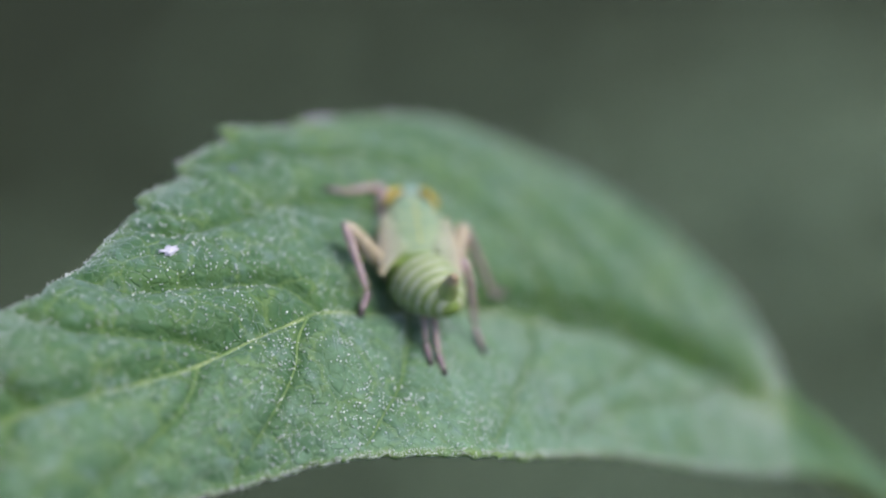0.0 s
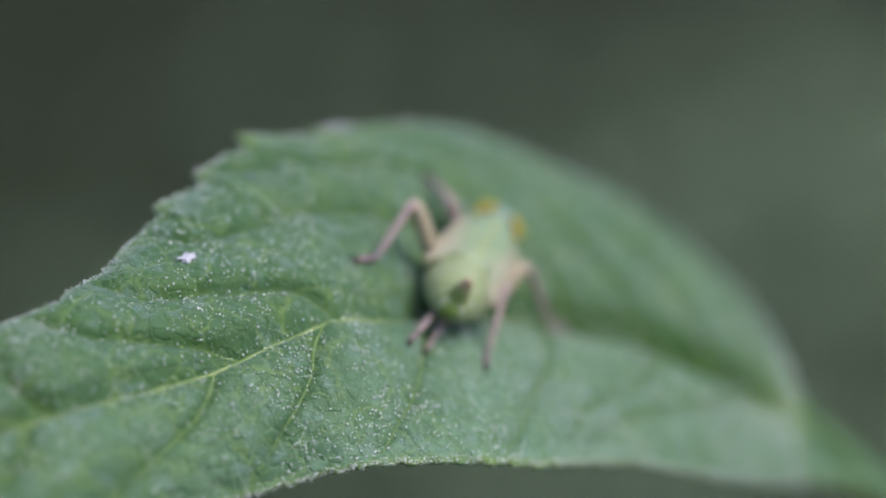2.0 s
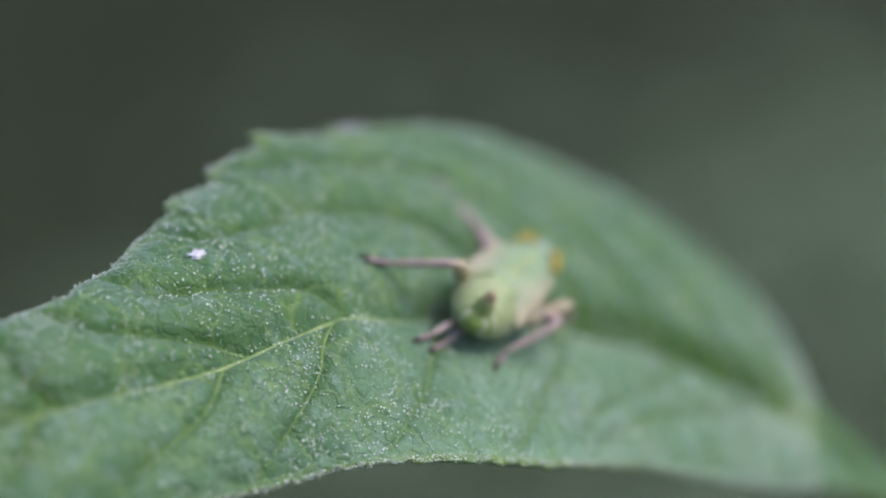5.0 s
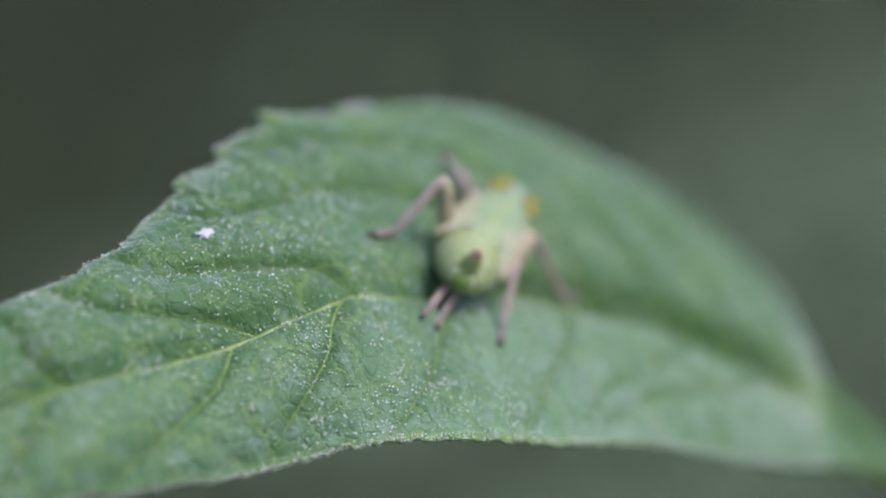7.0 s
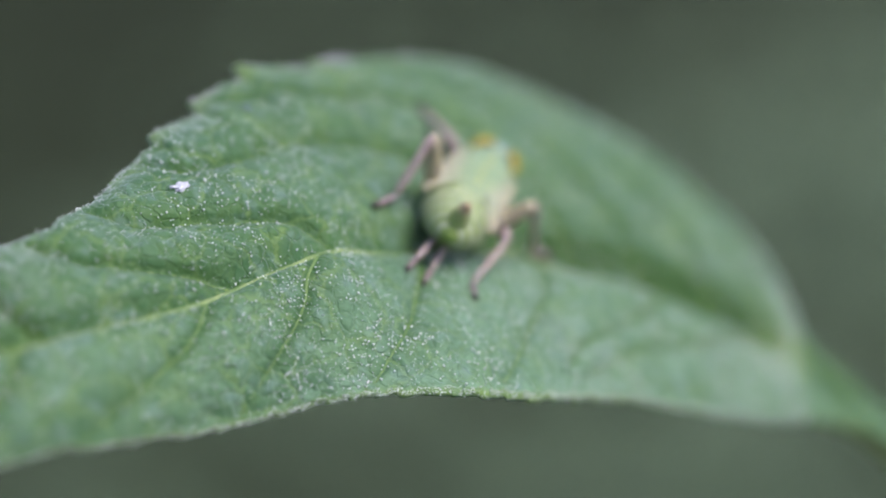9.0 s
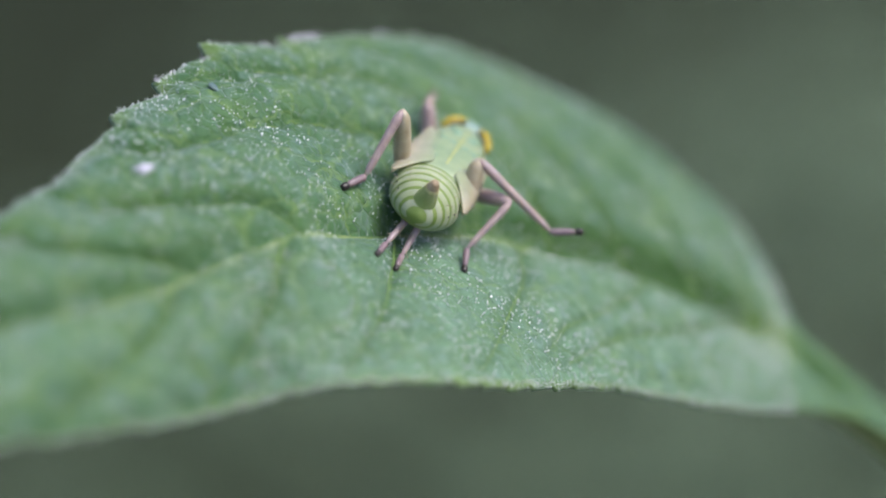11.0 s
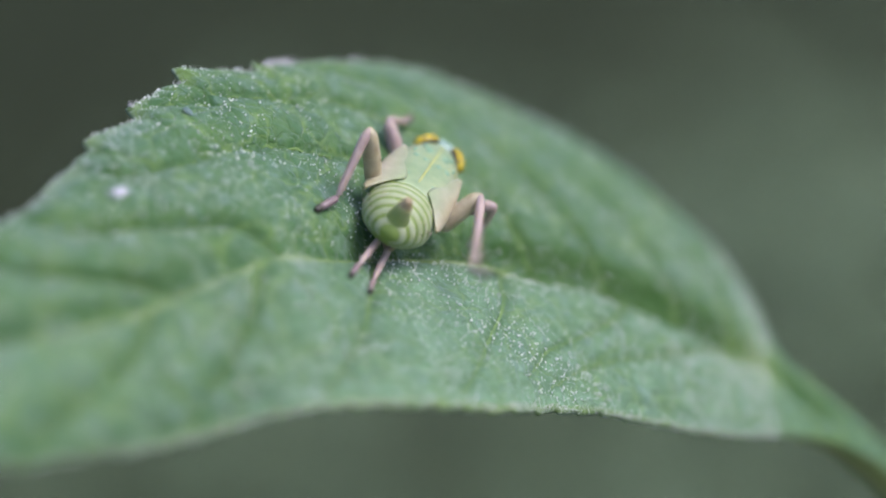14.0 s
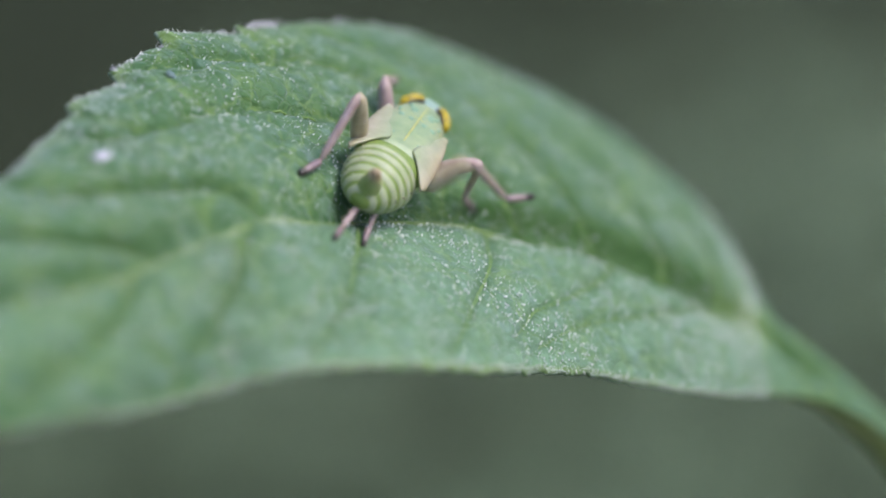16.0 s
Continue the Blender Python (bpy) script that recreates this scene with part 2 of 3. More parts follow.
# ---- the leaf: a midrib and two margins in millimetres, from the tip over the base and down the channelled stalk ----
MIDRIB = ((-15.61, -14.38, 2.30), (-11.64, -11.14, 2.14), (-9.27, -9.44, 2.23), (-6.49, -7.24, 1.98), (-4.64, -5.46, 2.01), (-3.37, -4.17, 1.94), (-2.11, -2.57, 1.11), (-0.58, -0.76, 0.27), (1.02, 0.46, -0.42), (2.38, 1.03, -1.09), (3.98, 1.70, -1.79), (5.75, 2.30, -2.89), (7.22, 2.91, -3.93), (8.45, 3.40, -4.80), (9.20, 3.51, -5.26), (10.15, 3.56, -6.09), (11.38, 3.54, -7.32), (12.35, 3.49, -8.45), (13.20, 3.44, -9.65))
UPPER = ((-15.61, -14.38, 2.30), (-11.59, -8.40, 3.27), (-9.60, -5.94, 3.35), (-8.51, -3.92, 3.43), (-7.70, -2.20, 3.79), (-6.78, -0.49, 3.90), (-5.78, 0.89, 4.26), (-4.08, 2.47, 3.87), (-2.39, 4.38, 3.22), (-0.34, 6.26, 2.29), (1.66, 7.41, 0.98), (4.29, 8.04, -0.74), (7.22, 7.35, -3.17), (8.60, 4.55, -4.60), (9.45, 4.05, -5.25), (10.46, 4.06, -6.18), (11.72, 4.05, -7.45), (12.68, 3.98, -8.58), (13.80, 4.03, -9.68))
LOWER = ((-15.61, -14.38, 2.30), (-11.59, -12.90, 0.73), (-9.15, -11.36, 0.49), (-6.40, -9.42, -0.09), (-4.68, -8.10, -0.34), (-3.24, -7.42, -0.28), (-1.79, -6.90, -0.37), (-0.18, -6.29, -0.73), (1.34, -5.00, -1.51), (2.68, -3.21, -2.41), (4.06, -1.75, -3.29), (5.70, -0.44, -4.28), (7.24, 0.76, -5.11), (8.85, 2.25, -5.95), (9.62, 2.63, -6.26), (10.48, 2.85, -6.63), (11.60, 2.92, -7.42), (12.50, 2.87, -8.50), (13.40, 2.82, -9.50))
NSEG = len(MIDRIB) - 1
BASE = 13.0
# side veins, from the midrib outwards: place along the midrib, share of the way to the margin
VEINS_UP = (
    ((1.9, 0.0), (1.5, 0.3), (1.1, 0.85)),
    ((3.5, 0.0), (2.9, 0.25), (2.2, 0.5), (1.6, 0.9)),
    ((5.08, 0.0), (4.79, 0.14), (4.46, 0.23), (4.04, 0.30), (3.58, 0.42), (3.0, 0.57), (2.4, 0.93)),
    ((7.7, 0.0), (7.5, 0.3), (7.0, 0.47), (6.1, 0.54), (5.25, 0.59), (4.5, 0.62), (3.95, 0.70), (3.5, 0.95)),
    ((9.1, 0.0), (8.9, 0.3), (8.4, 0.55), (7.5, 0.76), (6.6, 0.80), (5.8, 0.85), (5.1, 0.95)),
    ((10.2, 0.0), (10.0, 0.3), (9.4, 0.6), (8.6, 0.8), (7.6, 0.95)),
    ((11.2, 0.0), (11.0, 0.35), (10.3, 0.7), (9.4, 0.95)),
    ((12.1, 0.0), (11.9, 0.4), (11.3, 0.75), (10.7, 0.95)),
)
VEINS_LOW = (
    ((1.7, 0.0), (1.5, 0.4), (1.2, 0.92)),
    ((3.2, 0.0), (3.0, 0.3), (2.6, 0.6), (2.2, 0.92)),
    ((4.78, 0.0), (4.54, 0.14), (4.42, 0.35), (4.04, 0.6), (3.6, 0.92)),
    ((6.5, 0.0), (6.35, 0.3), (6.1, 0.6), (5.6, 0.92)),
    ((8.4, 0.0), (8.33, 0.3), (8.0, 0.55), (7.79, 0.74), (7.5, 0.93)),
    ((10.4, 0.0), (10.1, 0.25), (9.6, 0.45), (9.0, 0.6), (8.6, 0.8)),
    ((12.5, 0.0), (11.5, 0.18), (10.62, 0.45), (9.5, 0.72), (9.0, 0.85)),
)


def step(a, b, x):
    k = min(1.0, max(0.0, (x - a) / (b - a)))
    return k * k * (3 - 2 * k)


def margin_teeth(s, upper):
    """How far the margin stands out: teeth that point to the tip and fade towards the base."""
    if not upper:
        ph = (s * 2.6 + 0.35) % 1.0
        return min(1.0, s) * (1 - step(9.5, 11.5, s)) * (0.085 * ((1 - ph) ** 1.2 - 0.45) + 0.06 * noise.noise(Vector((s * 5.0, 7.7, 0))) + 0.035 * noise.noise(Vector((s * 17.0, 1.7, 0))))
    ph = s % 1.0
    size = 0.10 + 0.32 * step(2.2, 5.2, s) * (1 - step(6.9, 7.1, s)) - 0.05 * step(6.9, 7.1, s)
    size *= (1 - step(8.5, 9.5, s)) * min(1.0, s)
    small = 0.05 * noise.noise(Vector((s * 6.0, 2.2, 0))) + 0.03 * noise.noise(Vector((s * 19.0, 4.2, 0)))
    return size * ((1 - ph) ** 1.3 - 0.42) + small * (1 - step(9.0, 10.5, s)) * min(1.0, s)


def leaf_base(s, v):
    m = spline(MIDRIB, s)
    e = spline(UPPER if v >= 0 else LOWER, s)
    a = abs(v)
    out = e - m
    if out.length > 1e-6:
        e = e + out.normalized() * (margin_teeth(s, v >= 0) + (0.0 if v >= 0 else 0.10 * (1 - step(12, 13, s))))
    return m, m.lerp(e, a), e - m


def vein_points(vein, side, n=60):
    """Places along a side vein: s, v and the strength left there."""
    pts = [Vector((s, v, 0)) for s, v in vein]
    return [(q.x, side * min(q.y, 0.97), 1 - 0.6 * q.y) for q in (spline(pts, (len(pts) - 1) * i / n) for i in range(n + 1))]


def vein_tree(veins, side):
    rows = [q for vein in veins for q in vein_points(vein, side)]
    tree = kdtree.KDTree(len(rows))
    for i, (s, v, k) in enumerate(rows):
        tree.insert(leaf_base(s, v)[1], i)
    tree.balance()
    return tree, [k for s, v, k in rows]


TREES = {1: vein_tree(VEINS_UP, 1), -1: vein_tree(VEINS_LOW, -1)}


def vein_at(p, v):
    """How near a side vein is, 0 to 1, and how far out on the pillow between two veins, 0 to 1."""
    tree, power = TREES[1 if v >= 0 else -1]
    co, i, d = tree.find(p)
    return math.exp(-(d / (0.07 + 0.11 * power[i])) ** 2) * power[i], min(d / 0.9, 1.0)


def leaf_surface(s, v):
    """A point of the upper face, in millimetres, with the outward normal of its half."""
    a = abs(v)
    m, p, out = leaf_base(s, v)
    along = spline(MIDRIB, min(s + 0.05, NSEG)) - spline(MIDRIB, max(s - 0.05, 0))
    n = along.cross(out) if v >= 0 else out.cross(along)
    n = n.normalized() if n.length > 1e-9 else Vector((0, 0, 1))
    near, between = vein_at(p, v)
    blade = 1 - step(11.2, 14.2, s)
    fade = min(1.0, (1 - a) * 6) * min(1.0, a * 8) * blade
    h = 0.34 * math.sin(math.pi * min(a, 1.0)) ** 0.55 * (1.0 if v >= 0 else 0.8) * blade
    pillow = 0.15 - 0.07 * step(7.5, 9.0, s) if v >= 0 else 0.08
    h += fade * (pillow * math.sin(between * math.pi / 2) - (0.20 - 0.08 * step(7.5, 9.0, s) if v >= 0 else 0.09) * near)
    h += (0.06 * noise.noise(p * 0.9) + 0.045 * noise.noise(p * 2.4) + 0.022 * noise.noise(p * 6.0)) * (0.3 + 0.7 * blade)
    if v < 0:
        h += 0.05 * max(0.0, a - 0.90) * 10 * blade
    else:
        h -= 0.12 * max(0.0, a - 0.9) * 10 * (0.5 + 0.5 * noise.noise(Vector((s * 1.3, 3.1, 0)))) * blade
    h -= 0.12 * math.exp(-(a / 0.04) ** 2) * blade
    if v >= 0:
        h -= 0.12 * math.exp(-((a - 0.06) / 0.05) ** 2) * blade
    return p + n * h, n


def leaf_down(s, v, p):
    """How thickly the pale down lies, 0 to 1."""
    near, between = vein_at(p, v)
    a = abs(v)
    if v >= 0:
        k = 0.03 + 0.18 * between ** 1.3 + 0.02 * step(9, 12, s) - 0.4 * near
    else:
        k = 0.38 + 0.22 * step(3.5, 7.5, s) + 0.20 * between - 0.5 * near
        k += 0.18 * math.exp(-((s - 9.0) / 2.6) ** 2) * min(1.0, a * 2)
        k += 0.42 * step(0.84, 0.95, a) * (1 - step(0.965, 0.99, a)) * step(2.0, 6.0, s) * (1 - step(9.5, 11.5, s))
    k += 0.12 * noise.noise(p * 0.35 + Vector((4, 0, 0)))
    k *= min(1.0, a * 6) if v < 0 else min(1.0, max(0.0, a - 0.05) * 7)
    if s > BASE - 1.2:
        k = k * (1 - step(BASE - 1.2, BASE + 1.2, s)) + (0.04 + ((0.45 - 0.40 * step(13.2, 14.8, s)) if v < 0 else 0.12) * step(0.10, 0.35, a)) * step(BASE - 1.2, BASE + 1.2, s)
    return max(0.0, min(1.2, k))


def build_leaf():
    plant = new("leaf_shoot")
    tagged(plant, "fresh green serrated leaf with hairs, on its stem", "leaf")
    ns, nv = NSEG * 24, 64
    grid, veins, fresh, down = [], [], [], []
    for i in range(ns + 1):
        s = NSEG * i / ns
        row = []
        for j in range(-nv, nv + 1):
            t = j / nv
            a = 1 - (1 - abs(t)) ** 1.15
            v = math.copysign(a, t) if t else 0.0
            p, n = leaf_surface(s, v)
            q = leaf_base(s, v)[1]
            row.append((p, n))
            down.append(leaf_down(s, v, q))
            # sunken side veins are fresh dark green, furrow shade included; rim and stalk knot yellow-green
            # painted shade: dark green along the stalk channel and the fold above the midrib
            groove_shade = math.exp(-((v + 0.05) / 0.36) ** 2) * step(12.8, 13.4, s) * (1 - 0.6 * step(14.2, 15.2, s))
            groove_shade += math.exp(-((v - 0.09) / (0.08 + 0.06 * step(9, 12, s))) ** 2) * step(7.6, 9.0, s) * (1 - step(12.5, 13.1, s))
            fresh.append(min(1.0, (0.66 if v >= 0 else 0.50) * vein_at(q, v)[0] * (1 - step(0.9, 1.0, a)) + 0.95 * groove_shade))
            rim = step(0.95, 0.985, a) * ((0.85 if v < 0 else 0.35) + 0.5 * noise.noise(q * 2.2))
            knot = math.exp(-((s - 12.75) / 0.5) ** 2 - (v / 0.35) ** 2)
            tip = 0.9 * step(0.88, 0.97, a) * math.exp(-(((s + 0.12) % 1.0 - 0.17) / 0.10) ** 2) * step(2.0, 3.0, s) * (1 - step(7.0, 8.0, s)) if v > 0 else 0.0
            fold = 0.6 * math.exp(-((v + 0.025) / 0.03) ** 2) * step(6.5, 8.0, s) * (1 - step(12.6, 13.2, s))
            veins.append(max(0.0, min(1.0, rim + 0.8 * knot + fold + tip)))
        grid.append(row)
    w = 2 * nv + 1
    top = [p * MM for row in grid for p, n in row]
    low = [(p - n * (0.07 + 0.07 * min(1.0, min(j, 2 * nv - j) / 14))) * MM for row in grid for j, (p, n) in enumerate(row)]
    off = len(top)
    faces = []
    for i in range(ns):
        for j in range(w - 1):
            a, b, c, d = i * w + j, (i + 1) * w + j, (i + 1) * w + j + 1, i * w + j + 1
            faces.append((a, b, c, d))
            faces.append((off + d, off + c, off + b, off + a))
        for j in (0, w - 1):
            a, b = i * w + j, (i + 1) * w + j
            faces.append((a, off + a, off + b, b) if j == 0 else (a, b, off + b, off + a))
    me = bpy.data.meshes.new("blade")
    me.from_pydata([tuple(p) for p in top + low], [], faces)
    me.polygons.foreach_set("use_smooth", [True] * len(me.polygons))
    me.materials.append(M_LEAF)
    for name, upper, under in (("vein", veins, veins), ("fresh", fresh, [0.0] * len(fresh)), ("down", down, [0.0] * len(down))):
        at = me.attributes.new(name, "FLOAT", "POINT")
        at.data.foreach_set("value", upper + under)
    me.update()
    blade = new("blade", me)
    blade.parent = plant
    # the midrib: a pale cord lying in the fold
    rings = []
    for i in range(13 * 14 + 1):
        s = 12.6 * i / (13 * 14)
        c = spline(MIDRIB, s)
        d = (spline(MIDRIB, s + 0.05) - spline(MIDRIB, s - 0.05)).normalized()
        side = d.cross(Vector((0, 0, 1))).normalized()
        upv = side.cross(d)
        r = 0.075 - 0.001 * s
        rings.append([(c + upv * (-0.110 + 0.04 * step(6, 7, s) - 0.10 * step(8.2, 9.2, s)) + side * (r * math.cos(q)) + upv * (r * math.sin(q))) * MM for q in [2 * math.pi * k / 10 for k in range(10)]])
    part("midrib", loft(rings), M_MIDRIB, plant, "pale yellow-green midrib")
    # side veins: thin cords at the bottom of their furrows
    for side, veins in ((1, VEINS_UP), (-1, VEINS_LOW)):
        for vein in veins:
            line = [leaf_surface(s, v) for s, v, k in vein_points(vein, side, 40)][1:]
            rings = []
            for i, (c, n) in enumerate(line):
                d = (line[min(i + 1, len(line) - 1)][0] - line[max(i - 1, 0)][0]).normalized()
                across = d.cross(n).normalized()
                r = 0.040 - 0.026 * i / len(line)
                rings.append([(c - n * r * 0.45 + across * (r * math.cos(q)) + n * (r * math.sin(q))) * MM for q in [2 * math.pi * k / 8 for k in range(8)]])
            part("side_vein", loft(rings), M_SIDEVEIN, plant)
    # the rounded underside of the stalk, from the keel below the blade to the stem
    rings = []
    for i in range(81):
        s = 10.8 + (NSEG - 10.8) * i / 80
        m, u, w = spline(MIDRIB, s), spline(UPPER, s), spline(LOWER, s)
        d = (spline(MIDRIB, s + 0.05) - spline(MIDRIB, s - 0.05)).normalized()
        k = step(11.0, 13.8, s)
        cu, cw = m.lerp(u, 0.06 + 0.90 * k), m.lerp(w, 0.06 + 0.90 * k)
        c, half = (cu + cw) / 2, (cu - cw) / 2
        n = half.cross(d).normalized()
        n = n if n.z > 0 else -n
        deep = 0.12 + 0.60 * step(11.0, 14.2, s)
        ring = [(m - n * 0.16) * MM]
        for j in range(17):
            q = math.pi * j / 16
            ring.append((c + half * math.cos(q) - n * (deep * math.sin(q) ** 0.8 + 0.10)) * MM)
        rings.append(ring)
    part("petiole", loft(rings), M_STALK, plant, "olive-green underside of the grooved leaf stalk")
    stem = [(13.9, 3.1, -7.2), (13.6, 3.15, -8.8), (13.35, 3.2, -14), (14, 3, -60), (20, 3, -200), (16, 5, -420), (18, 4, -505)]
    rings = []
    for i in range(121):
        s = (len(stem) - 1) * i / 120
        c = spline(stem, s)
        r = (1.05 + 0.22 * s + 0.5 * math.exp(-((s - 0.9) / 0.35) ** 2)) * min(1.0, 0.45 + 1.1 * s)
        rings.append([(c + Vector((r * math.cos(q), r * math.sin(q), 0))) * MM for q in [2 * math.pi * k / 16 for k in range(16)]])
    part("stem", loft(rings), M_STEM, plant, "pinkish-brown stem with a swollen node")
    return plant


build_leaf()


def octahedra(name, places, mat):
    """Many tiny drops in one mesh: place, axis, half-length, half-width in millimetres."""
    verts, faces = [], []
    for c, n, ln, w in places:
        t = n.orthogonal().normalized()
        q = n.cross(t)
        k = len(verts)
        verts += [tuple(p * MM) for p in (c + n * ln, c - n * ln, c + t * w, c + q * w, c - t * w, c - q * w)]
        for i in range(4):
            j = (i + 1) % 4
            faces += [(k, k + 2 + i, k + 2 + j), (k + 1, k + 2 + j, k + 2 + i)]
    me = bpy.data.meshes.new(name)
    me.from_pydata(verts, [], faces)
    me.polygons.foreach_set("use_smooth", [True] * len(me.polygons))
    me.materials.append(mat)
    return new(name, me)


def build_hairs():
    rnd = random.Random(7)
    places = []
    # fine short hairs
    while len(places) < 6000:
        s, v = rnd.uniform(0.8, BASE - 0.2), rnd.uniform(-1, 1)
        p, n = leaf_surface(s, v)
        if noise.noise(p * 1.1) + 0.35 < rnd.random() * 0.8:
            continue
        axis = (n + Vector((rnd.gauss(0, 0.5), rnd.gauss(0, 0.5), rnd.gauss(0, 0.3)))).normalized()
        ln = rnd.uniform(0.012, 0.036)
        places.append((p + axis * ln, axis, ln, rnd.uniform(0.006, 0.011)))
    # round glands, in loose drifts, their glints given by the white colour
    while len(places) < 10800:
        s, v = rnd.uniform(0.8, BASE - 0.2), rnd.uniform(-0.95, 1)
        p, n = leaf_surface(s, v)
        if noise.noise(p * 0.8 + Vector((9, 0, 0))) + 0.4 < rnd.random() * 0.8 or vein_at(p, v)[0] > rnd.uniform(0.2, 1.0):
            continue
        r = rnd.uniform(0.013, 0.025) + 0.014 * rnd.random() ** 3
        places.append((p + n * r, n, r * rnd.uniform(1.0, 1.5), r))
    # a fringe along both margins
    for k in range(2400):
        s = rnd.uniform(0.8, BASE - 0.3)
        side = 1 if k % 5 == 0 else -1
        p, n = leaf_surface(s, side * rnd.uniform(0.965, 1.0))
        out = (p - spline(MIDRIB, s)).normalized()
        axis = (out * rnd.uniform(0.1, 1) + n * rnd.uniform(0, 1) + Vector((rnd.gauss(0, 0.4), rnd.gauss(0, 0.4), rnd.gauss(0, 0.3)))).normalized()
        ln = rnd.uniform(0.02, 0.065)
        places.append((p + axis * ln, axis, ln, rnd.uniform(0.006, 0.012)))
    ob = octahedra("leaf_hairs", places, M_HAIR)
    tagged(ob, "tiny hairs all over the leaf, coloured white for their glints", "leaf hairs", kind="stuff")


build_hairs()


def lump(name, centre, normal, size, mat, seed, rough=0.35):
    """A small irregular crumb lying on the leaf, size in millimetres."""
    n = Vector(normal).normalized()
    t = n.orthogonal().normalized()
    q = n.cross(t)
    bm = bmesh.new()
    bmesh.ops.create_icosphere(bm, subdivisions=3, radius=1.0)
    for v in bm.verts:
        k = 1 + rough * noise.noise(v.co * 1.7 + Vector((seed, 0, 0))) + 0.5 * rough * noise.noise(v.co * 4 + Vector((0, seed, 0)))
        c = v.co * k
        v.co = (Vector(centre) + t * (c.x * size[0]) + q * (c.y * size[1]) + n * (c.z * size[2] + size[2] * 0.7)) * MM
    return part(name, bm, mat)


for name, label, category, at_s, at_v, size, mat, seed, rough in (
    ("white_flake", "small white flake lying on the leaf", "flake", 3.62, 0.63, (0.20, 0.12, 0.04), M_FLAKE, 3.3, 0.9),
    ("grey_speck", "round blue-grey speck stuck to the leaf", "speck", 5.42, 0.81, (0.17, 0.15, 0.03), M_GREY, 8.1, 0.3),
):
    tagged(lump(name, *leaf_surface(at_s, at_v), size, mat, seed, rough), label, category)


def build_fluff(s, size, seed):
    """A tuft of pale down caught on the margin."""
    p, n = leaf_surface(s, 0.99)
    rnd = random.Random(seed)
    root = lump("plant_down", p, n, (size * 0.75, size * 0.45, size * 0.35), M_FLUFF, seed, 0.9)
    tagged(root, "tuft of whitish down on the leaf margin", "plant down", group="down on the leaf margin")
    for k in range(16):
        a = p + Vector((rnd.gauss(0, size * 0.8), rnd.gauss(0, size * 0.5), 0.02))
        b = a + Vector((rnd.gauss(0, size * 0.5), rnd.gauss(0, size * 0.5), 0)) + n * (size * rnd.uniform(0.5, 1.7))
        rings = [[(a.lerp(b, t) + Vector((0.012 * (1 - t * 0.8) * math.cos(q), 0.012 * (1 - t * 0.8) * math.sin(q), 0))) * MM for q in (0, 2.1, 4.2)] for t in (0, 0.5, 1)]
        part("fibre", loft(rings), M_FLUFF, root)


for s_at, size, seed in ((7.12, 0.15, 1), (7.24, 0.17, 7), (7.36, 0.18, 2), (8.25, 0.12, 3), (6.7, 0.07, 5), (5.05, 0.08, 4), (5.85, 0.06, 6)):
    build_fluff(s_at, size, seed)

# ---- the ground and what grows behind ----
def build_ground():
    bm = bmesh.new()
    xs = [-400, -60, -12, -4, -1.5, -0.5, 0, 0.5, 1.5, 4, 12, 60, 400]
    vs = [[bm.verts.new((x, y, -0.5)) for x in xs] for y in xs]
    for i in range(len(xs) - 1):
        for j in range(len(xs) - 1):
            bm.faces.new((vs[i][j], vs[i][j + 1], vs[i + 1][j + 1], vs[i + 1][j]))
    g = part("ground", bm, M_GROUND, None, "", False)
    tagged(g, "dark mossy soil with sparse green growth", "ground", kind="structure")


build_ground()


def build_low_plants():
    """Low herbs behind: small bent leaves, dense to one side and thin over the dark hollow."""
    rnd = random.Random(21)
    verts, faces = [], []
    for _ in range(84000):
        x, y = rnd.uniform(-1.5, 1.6), rnd.uniform(-0.6, 2.8)
        patchy = 0.30 * noise.noise(Vector((x * 3 + 2, y * 3, 5)))
        dens = 0.088 + 0.4 * patchy + 0.42 * max(-0.3, min(0.10, x)) - 0.9 * max(-0.19, min(0.5, y - 1.08)) - 0.35 * max(0.0, min(0.3, x - 0.06))
        dens += 0.25 * math.exp(-((x - 0.16) / 0.06) ** 2 - ((y - 1.08) / 0.09) ** 2)
        edge = min(x + 1.5, 1.6 - x, y + 0.6, 2.8 - y)
        if rnd.random() > (dens * 1.1 + 0.04) * min(1.0, edge * 2.5 + noise.noise(Vector((x * 5, y * 5, 1)))):
            continue
        z = -0.5 + rnd.uniform(0.005, 0.06)
        yaw, ln, w, tilt = rnd.uniform(0, 6.28), rnd.uniform(0.012, 0.03), rnd.uniform(0.005, 0.011), rnd.uniform(-0.2, 0.7)
        d = Vector((math.cos(yaw) * math.cos(tilt), math.sin(yaw) * math.cos(tilt), math.sin(tilt)))
        sd = Vector((-math.sin(yaw), math.cos(yaw), rnd.uniform(-0.3, 0.3)))
        c = Vector((x, y, z))
        k = len(verts)
        pts = (c, c + d * ln * 0.5 + sd * w, c + d * ln - Vector((0, 0, ln * 0.25)), c + d * ln * 0.5 - sd * w, c + d * ln * 0.55 - Vector((0, 0, 0.15 * w)))
        verts += [tuple(p) for p in pts]
        faces += [(k, k + 4, k + 1), (k + 1, k + 4, k + 2), (k + 2, k + 4, k + 3), (k + 3, k + 4, k)]
    me = bpy.data.meshes.new("low_herbs")
    me.from_pydata(verts, [], faces)
    me.materials.append(M_BACKLEAF)
    tagged(new("low_herbs", me), "low green herbs covering the soil", "herbs", kind="stuff")


build_low_plants()


